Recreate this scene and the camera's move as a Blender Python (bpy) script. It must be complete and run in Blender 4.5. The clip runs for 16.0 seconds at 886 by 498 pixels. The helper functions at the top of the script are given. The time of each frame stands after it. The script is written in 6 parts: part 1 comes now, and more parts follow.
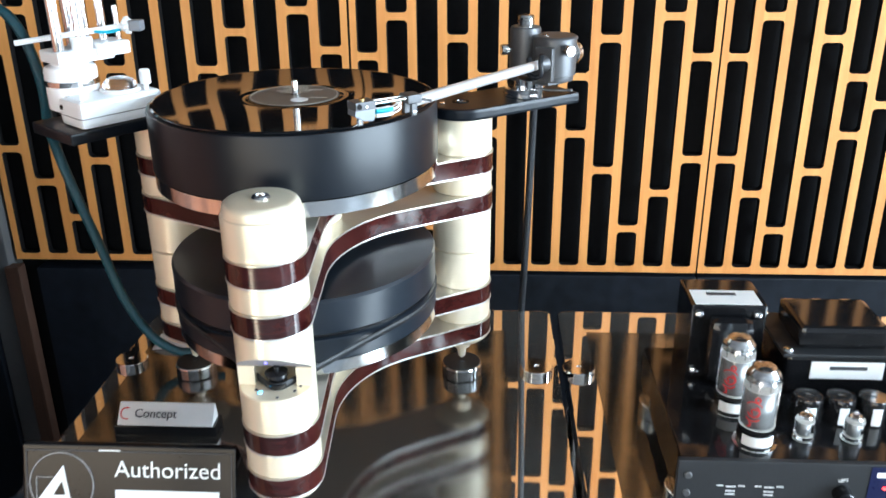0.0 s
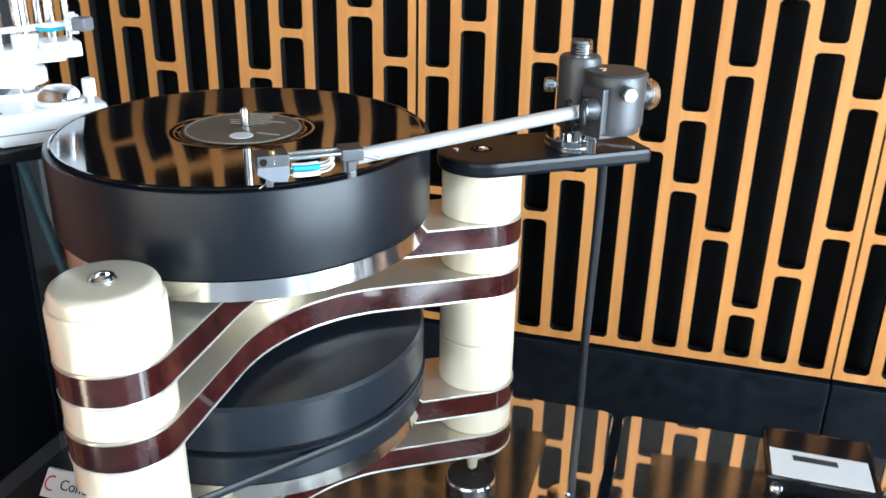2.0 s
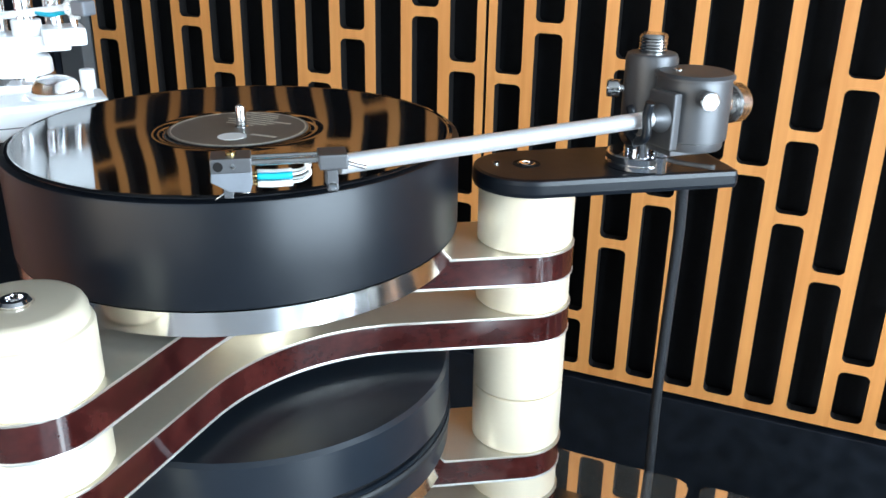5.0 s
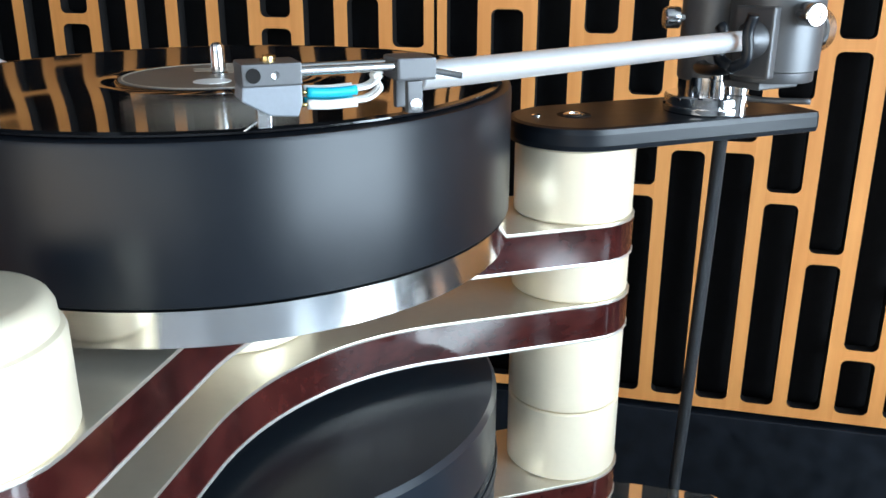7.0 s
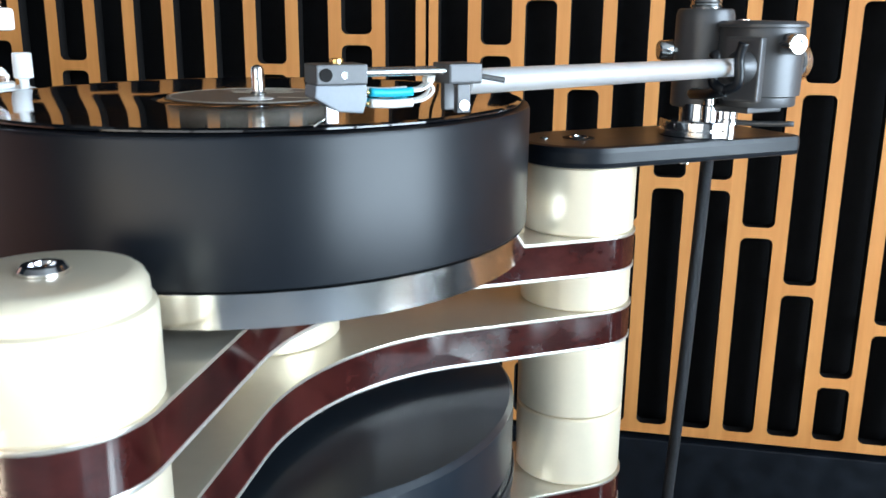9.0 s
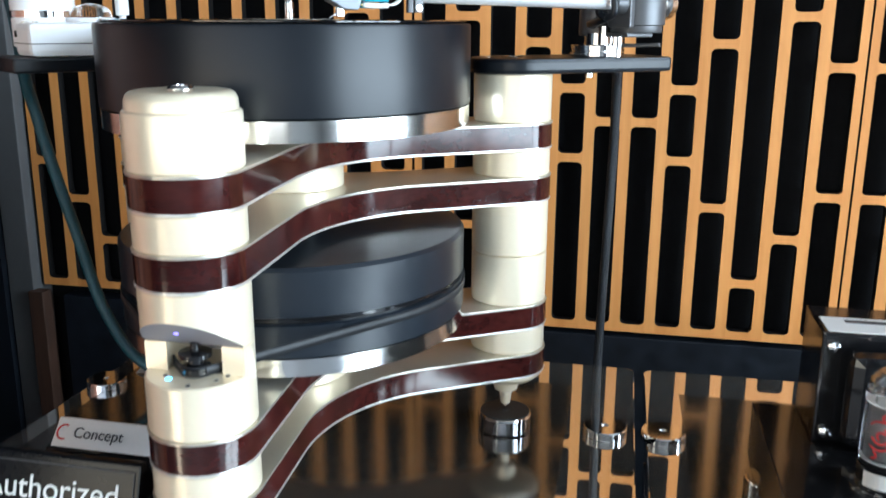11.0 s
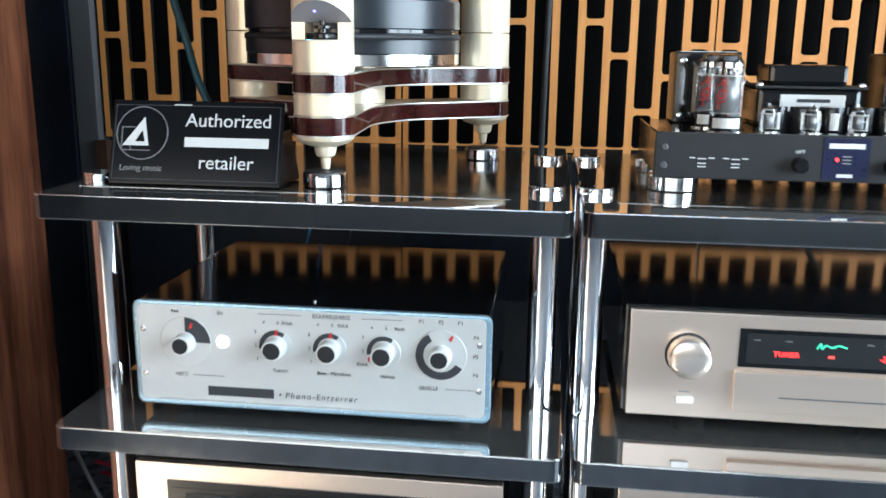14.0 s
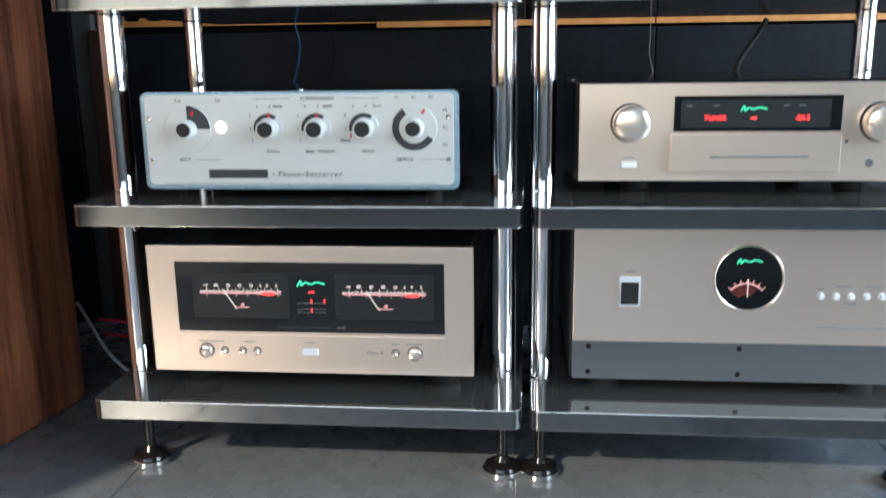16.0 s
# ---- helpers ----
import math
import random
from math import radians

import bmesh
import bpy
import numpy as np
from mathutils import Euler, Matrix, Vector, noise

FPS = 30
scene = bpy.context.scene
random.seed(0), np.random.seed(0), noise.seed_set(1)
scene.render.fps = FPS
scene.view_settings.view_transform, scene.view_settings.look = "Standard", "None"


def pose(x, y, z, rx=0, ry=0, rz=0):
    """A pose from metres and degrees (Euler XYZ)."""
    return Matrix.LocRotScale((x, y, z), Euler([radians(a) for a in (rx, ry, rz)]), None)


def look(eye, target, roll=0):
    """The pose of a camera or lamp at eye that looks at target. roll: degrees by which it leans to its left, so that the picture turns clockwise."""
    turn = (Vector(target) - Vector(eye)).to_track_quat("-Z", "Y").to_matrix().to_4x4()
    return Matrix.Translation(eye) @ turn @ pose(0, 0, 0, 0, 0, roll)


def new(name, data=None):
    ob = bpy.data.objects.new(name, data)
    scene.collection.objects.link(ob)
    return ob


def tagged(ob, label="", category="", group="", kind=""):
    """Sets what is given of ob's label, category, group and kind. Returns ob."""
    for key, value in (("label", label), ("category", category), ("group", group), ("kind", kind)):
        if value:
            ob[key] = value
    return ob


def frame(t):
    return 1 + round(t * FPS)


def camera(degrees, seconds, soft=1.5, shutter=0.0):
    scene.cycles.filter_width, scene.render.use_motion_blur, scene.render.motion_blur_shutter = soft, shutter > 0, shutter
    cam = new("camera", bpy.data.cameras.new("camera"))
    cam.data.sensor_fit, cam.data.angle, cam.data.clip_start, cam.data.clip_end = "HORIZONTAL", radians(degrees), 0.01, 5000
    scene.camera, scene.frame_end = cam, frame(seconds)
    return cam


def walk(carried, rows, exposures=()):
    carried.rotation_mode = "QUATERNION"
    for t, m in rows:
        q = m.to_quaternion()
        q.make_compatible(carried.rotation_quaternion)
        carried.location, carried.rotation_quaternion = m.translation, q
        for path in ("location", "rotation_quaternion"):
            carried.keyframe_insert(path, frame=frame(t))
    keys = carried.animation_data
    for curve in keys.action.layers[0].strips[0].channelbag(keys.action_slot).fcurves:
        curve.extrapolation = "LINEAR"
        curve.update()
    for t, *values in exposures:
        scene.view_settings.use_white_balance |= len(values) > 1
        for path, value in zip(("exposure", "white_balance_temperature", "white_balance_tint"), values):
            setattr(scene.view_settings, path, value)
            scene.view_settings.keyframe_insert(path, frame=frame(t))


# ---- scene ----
cam = camera(54.2, 16.0, shutter=0.5)
PATH = [
    (0, (0.189, -0.704, 1.259), (0.092, 1.144, 0.502), -0.4),
    (0.5, (0.183, -0.626, 1.259), (0.101, 1.225, 0.506), 0.2),
    (1, (0.235, -0.534, 1.242), (0.035, 1.305, 0.481), 0.5),
    (1.5, (0.293, -0.456, 1.241), (-0.072, 1.354, 0.473), 0.9),
    (2, (0.333, -0.41, 1.245), (-0.17, 1.367, 0.478), 1.2),
    (2.5, (0.36, -0.381, 1.249), (-0.249, 1.367, 0.492), 0.9),
    (3, (0.377, -0.35, 1.243), (-0.296, 1.376, 0.491), 0.6),
    (3.5, (0.381, -0.32, 1.237), (-0.34, 1.385, 0.482), 0.9),
    (4, (0.385, -0.296, 1.23), (-0.384, 1.39, 0.477), 0.8),
    (4.2, (0.385, -0.29, 1.229), (-0.4, 1.39, 0.478), 0.7),
    (6.3, (0.243, -0.227, 1.136), (-0.289, 1.584, 0.476), 1.1),
    (6.5, (0.23, -0.216, 1.128), (-0.266, 1.609, 0.478), 0.8),
    (7, (0.209, -0.197, 1.116), (-0.256, 1.643, 0.485), 0.2),
    (7.5, (0.188, -0.181, 1.104), (-0.24, 1.682, 0.517), -0.1),
    (8, (0.179, -0.178, 1.102), (-0.223, 1.707, 0.568), 0.2),
    (8.2, (0.177, -0.184, 1.103), (-0.216, 1.707, 0.585), 0.4),
    (10.5, (0.242, -0.432, 1.064), (-0.147, 1.47, 0.582), 0.6),
    (11, (0.264, -0.495, 1.048), (-0.13, 1.406, 0.565), 0.4),
    (11.5, (0.267, -0.552, 1.016), (-0.104, 1.352, 0.529), -0.2),
    (12, (0.257, -0.635, 1.005), (-0.05, 1.28, 0.517), -0.2),
    (12.5, (0.239, -0.745, 0.977), (0.015, 1.184, 0.496), 0.5),
    (13, (0.236, -0.828, 0.93), (0.042, 1.106, 0.459), 0.4),
    (13.5, (0.243, -0.91, 0.887), (0.034, 1.023, 0.417), 0.7),
    (14, (0.265, -1.022, 0.813), (0.027, 0.914, 0.37), 0.7),
    (14.5, (0.284, -1.158, 0.805), (0.049, 0.784, 0.386), 0.4),
    (15, (0.308, -1.26, 0.797), (0.098, 0.681, 0.359), 0.4),
    (15.5, (0.303, -1.246, 0.74), (0.122, 0.667, 0.186), -0.1),
    (16, (0.296, -1.223, 0.564), (0.106, 0.717, 0.117), -0.8),
]
walk(cam, [(t, look(eye, target, roll)) for t, eye, target, roll in PATH],
     exposures=((0, 2.14), (2, 2.05), (4, 2.02), (7, 1.80), (11, 1.69), (12.5, 1.66), (14, 1.62), (15, 1.60), (16, 1.30)))
FLOOR, TOP, WALL = -0.08, 0.650, 0.765   # floor, upper shelf, face of the wall panels

# ---- world and light ----
world = bpy.data.worlds.new("world")
scene.world = world
world.use_nodes = True
wn = world.node_tree
sky = wn.nodes.new("ShaderNodeTexSky")
sky.sky_type, sky.sun_disc = "NISHITA", False
sky.sun_elevation, sky.sun_rotation = radians(30.4), radians(211)
wn.nodes["Background"].inputs[1].default_value = 0.06
wn.links.new(sky.outputs[0], wn.nodes["Background"].inputs[0])


def area_lamp(name, eye, target, w, h, power, colour):
    data = bpy.data.lights.new(name, "AREA")
    data.shape, data.size, data.size_y, data.energy, data.color = "RECTANGLE", w, h, power, colour
    ob = new(name, data)
    ob.matrix_world = look(eye, target)
    return ob


area_lamp("window_light_east", (3.05, -1.05, 1.45), (0, -1.05, 1.45), 2.7, 2.0, 108, (0.68, 0.85, 1.0))
area_lamp("window_light_south", (-0.6, -3.56, 1.45), (-0.6, 0, 1.45), 3.7, 1.95, 14, (0.74, 0.88, 1.0))
sun = new("sun", bpy.data.lights.new("sun", "SUN"))
sun.data.energy, sun.data.angle, sun.data.color = 2.0, radians(0.5), (1.0, 0.86, 0.66)
sun.matrix_world = look((-1.8, -3.0, 2.05), (0, 0, 0))

# ---- materials ----
def nodes_of(name):
    m = bpy.data.materials.new(name)
    m.use_nodes = True
    return m, m.node_tree, m.node_tree.nodes["Principled BSDF"]


def mat(name, colour, rough=0.5, metal=0.0, vary=0.08, scale=40.0, bump=0.0, stretch=(1, 1, 1), coat=0.0, rough_vary=0.08, ior=1.5):
    """A surface with two scales of variation in colour and gloss, and fine relief."""
    m, nt, b = nodes_of(name)
    tc = nt.nodes.new("ShaderNodeTexCoord")
    mp = nt.nodes.new("ShaderNodeMapping")
    mp.inputs["Scale"].default_value = stretch
    nt.links.new(tc.outputs["Object"], mp.inputs[0])
    n1, n2 = nt.nodes.new("ShaderNodeTexNoise"), nt.nodes.new("ShaderNodeTexNoise")
    n1.inputs["Scale"].default_value, n1.inputs["Detail"].default_value = scale, 5
    n2.inputs["Scale"].default_value, n2.inputs["Detail"].default_value = scale * 9, 3
    for n in (n1, n2):
        nt.links.new(mp.outputs[0], n.inputs["Vector"])
    add = nt.nodes.new("ShaderNodeMath")
    add.operation = "ADD"
    nt.links.new(n1.outputs[0], add.inputs[0])
    nt.links.new(n2.outputs[0], add.inputs[1])
    ramp = nt.nodes.new("ShaderNodeMapRange")
    ramp.inputs["From Min"].default_value, ramp.inputs["From Max"].default_value = 0.6, 1.4
    ramp.inputs["To Min"].default_value, ramp.inputs["To Max"].default_value = 1 - vary, 1 + vary
    nt.links.new(add.outputs[0], ramp.inputs[0])
    mul = nt.nodes.new("ShaderNodeVectorMath")
    mul.operation = "SCALE"
    mul.inputs[0].default_value = colour
    nt.links.new(ramp.outputs[0], mul.inputs["Scale"])
    nt.links.new(mul.outputs[0], b.inputs["Base Color"])
    rr = nt.nodes.new("ShaderNodeMapRange")
    rr.inputs["To Min"].default_value, rr.inputs["To Max"].default_value = max(rough - rough_vary, 0.01), rough + rough_vary
    nt.links.new(n2.outputs[0], rr.inputs[0])
    nt.links.new(rr.outputs[0], b.inputs["Roughness"])
    b.inputs["Metallic"].default_value, b.inputs["IOR"].default_value = metal, ior
    b.inputs["Coat Weight"].default_value, b.inputs["Coat Roughness"].default_value = coat, 0.04
    if bump:
        bp = nt.nodes.new("ShaderNodeBump")
        bp.inputs["Strength"].default_value, bp.inputs["Distance"].default_value = bump, 0.001
        nt.links.new(n2.outputs[0], bp.inputs["Height"])
        nt.links.new(bp.outputs[0], b.inputs["Normal"])
    return m


def wood(name, dark, light, scale=14.0, axis="Z", rough=0.45, coat=0.0, lines=9.0, bump=0.15):
    """Wood with long streaks along an axis and pores."""
    m, nt, b = nodes_of(name)
    tc, mp = nt.nodes.new("ShaderNodeTexCoord"), nt.nodes.new("ShaderNodeMapping")
    mp.inputs["Scale"].default_value = {"Z": (1, 1, 0.07), "X": (0.07, 1, 1), "Y": (1, 0.07, 1)}[axis]
    info = nt.nodes.new("ShaderNodeObjectInfo")
    off = nt.nodes.new("ShaderNodeVectorMath")
    off.operation = "ADD"
    nt.links.new(tc.outputs["Object"], off.inputs[0])
    nt.links.new(info.outputs["Random"], off.inputs[1])
    nt.links.new(off.outputs[0], mp.inputs[0])
    n1, n2 = nt.nodes.new("ShaderNodeTexNoise"), nt.nodes.new("ShaderNodeTexNoise")
    n1.inputs["Scale"].default_value, n1.inputs["Detail"].default_value, n1.inputs["Distortion"].default_value = scale, 6, 0.6
    n2.inputs["Scale"].default_value, n2.inputs["Detail"].default_value = scale * lines, 4
    for n in (n1, n2):
        nt.links.new(mp.outputs[0], n.inputs["Vector"])
    mix = nt.nodes.new("ShaderNodeMath")
    mix.operation = "MULTIPLY_ADD"
    mix.inputs[1].default_value = 0.45
    nt.links.new(n2.outputs[0], mix.inputs[0])
    nt.links.new(n1.outputs[0], mix.inputs[2])
    ramp = nt.nodes.new("ShaderNodeValToRGB")
    ramp.color_ramp.elements[0].position, ramp.color_ramp.elements[0].color = 0.5, (*dark, 1)
    ramp.color_ramp.elements[1].position, ramp.color_ramp.elements[1].color = 0.95, (*light, 1)
    nt.links.new(mix.outputs[0], ramp.inputs[0])
    nt.links.new(ramp.outputs[0], b.inputs["Base Color"])
    b.inputs["Roughness"].default_value = rough
    b.inputs["Coat Weight"].default_value, b.inputs["Coat Roughness"].default_value = coat, 0.03
    bp = nt.nodes.new("ShaderNodeBump")
    bp.inputs["Strength"].default_value, bp.inputs["Distance"].default_value = bump, 0.0005
    nt.links.new(n2.outputs[0], bp.inputs["Height"])
    nt.links.new(bp.outputs[0], b.inputs["Normal"])
    return m


def glow(name, colour, strength):
    m, nt, b = nodes_of(name)
    b.inputs["Base Color"].default_value = (*[c * 0.3 for c in colour], 1)
    b.inputs["Emission Color"].default_value, b.inputs["Emission Strength"].default_value = (*colour, 1), strength
    return m


def glass(name, colour=(1, 1, 1), rough=0.01):
    m, nt, b = nodes_of(name)
    b.inputs["Base Color"].default_value, b.inputs["Roughness"].default_value = (*colour, 1), rough
    b.inputs["Transmission Weight"].default_value, b.inputs["IOR"].default_value = 1.0, 1.45
    return m


def record_vinyl():
    """Black vinyl with fine ring grooves, read from the distance to the spindle."""
    m, nt, b = nodes_of("record_vinyl")
    tc, ln = nt.nodes.new("ShaderNodeTexCoord"), nt.nodes.new("ShaderNodeVectorMath")
    ln.operation = "LENGTH"
    nt.links.new(tc.outputs["Object"], ln.inputs[0])
    s = nt.nodes.new("ShaderNodeMath")
    s.operation, s.inputs[1].default_value = "MULTIPLY", 5200
    w = nt.nodes.new("ShaderNodeMath")
    w.operation = "SINE"
    nt.links.new(ln.outputs["Value"], s.inputs[0])
    nt.links.new(s.outputs[0], w.inputs[0])
    nz = nt.nodes.new("ShaderNodeTexNoise")
    nz.inputs["Scale"].default_value = 300
    cb = nt.nodes.new("ShaderNodeCombineXYZ")
    nt.links.new(ln.outputs["Value"], cb.inputs[0])
    nt.links.new(cb.outputs[0], nz.inputs["Vector"])
    rr = nt.nodes.new("ShaderNodeMapRange")
    rr.inputs["To Min"].default_value, rr.inputs["To Max"].default_value = 0.025, 0.085
    nt.links.new(nz.outputs[0], rr.inputs[0])
    nt.links.new(rr.outputs[0], b.inputs["Roughness"])
    bp = nt.nodes.new("ShaderNodeBump")
    bp.inputs["Strength"].default_value, bp.inputs["Distance"].default_value = 0.03, 0.00002
    nt.links.new(w.outputs[0], bp.inputs["Height"])
    nt.links.new(bp.outputs[0], b.inputs["Normal"])
    b.inputs["Base Color"].default_value, b.inputs["IOR"].default_value = (0.006, 0.006, 0.007, 1), 1.62
    return m


def weave(name, scale=420.0, line=0.35):
    """Dark glossy mat with a fine woven line relief."""
    m, nt, b = nodes_of(name)
    tc = nt.nodes.new("ShaderNodeTexCoord")
    wx, wy = nt.nodes.new("ShaderNodeTexWave"), nt.nodes.new("ShaderNodeTexWave")
    wx.bands_direction, wy.bands_direction = "X", "Y"
    mx = nt.nodes.new("ShaderNodeMath")
    mx.operation = "MULTIPLY"
    for w_, i in ((wx, 0), (wy, 1)):
        w_.inputs["Scale"].default_value = scale
        nt.links.new(tc.outputs["Object"], w_.inputs["Vector"])
        nt.links.new(w_.outputs["Fac"], mx.inputs[i])
    ramp = nt.nodes.new("ShaderNodeValToRGB")
    ramp.color_ramp.elements[0].color, ramp.color_ramp.elements[1].color = (0.006, 0.006, 0.006, 1), (0.115, 0.100, 0.085, 1)
    nt.links.new(mx.outputs[0], ramp.inputs[0])
    nt.links.new(ramp.outputs[0], b.inputs["Base Color"])
    bp = nt.nodes.new("ShaderNodeBump")
    bp.inputs["Strength"].default_value, bp.inputs["Distance"].default_value = line, 0.00012
    nt.links.new(mx.outputs[0], bp.inputs["Height"])
    nt.links.new(bp.outputs[0], b.inputs["Normal"])
    b.inputs["Roughness"].default_value, b.inputs["IOR"].default_value = 0.05, 2.7
    return m


def tiles(name):
    """Slate-grey floor tile with cloudy stains."""
    return mat(name, (0.115, 0.130, 0.150), 0.28, 0, 0.18, 2.5, 0.12, rough_vary=0.12)


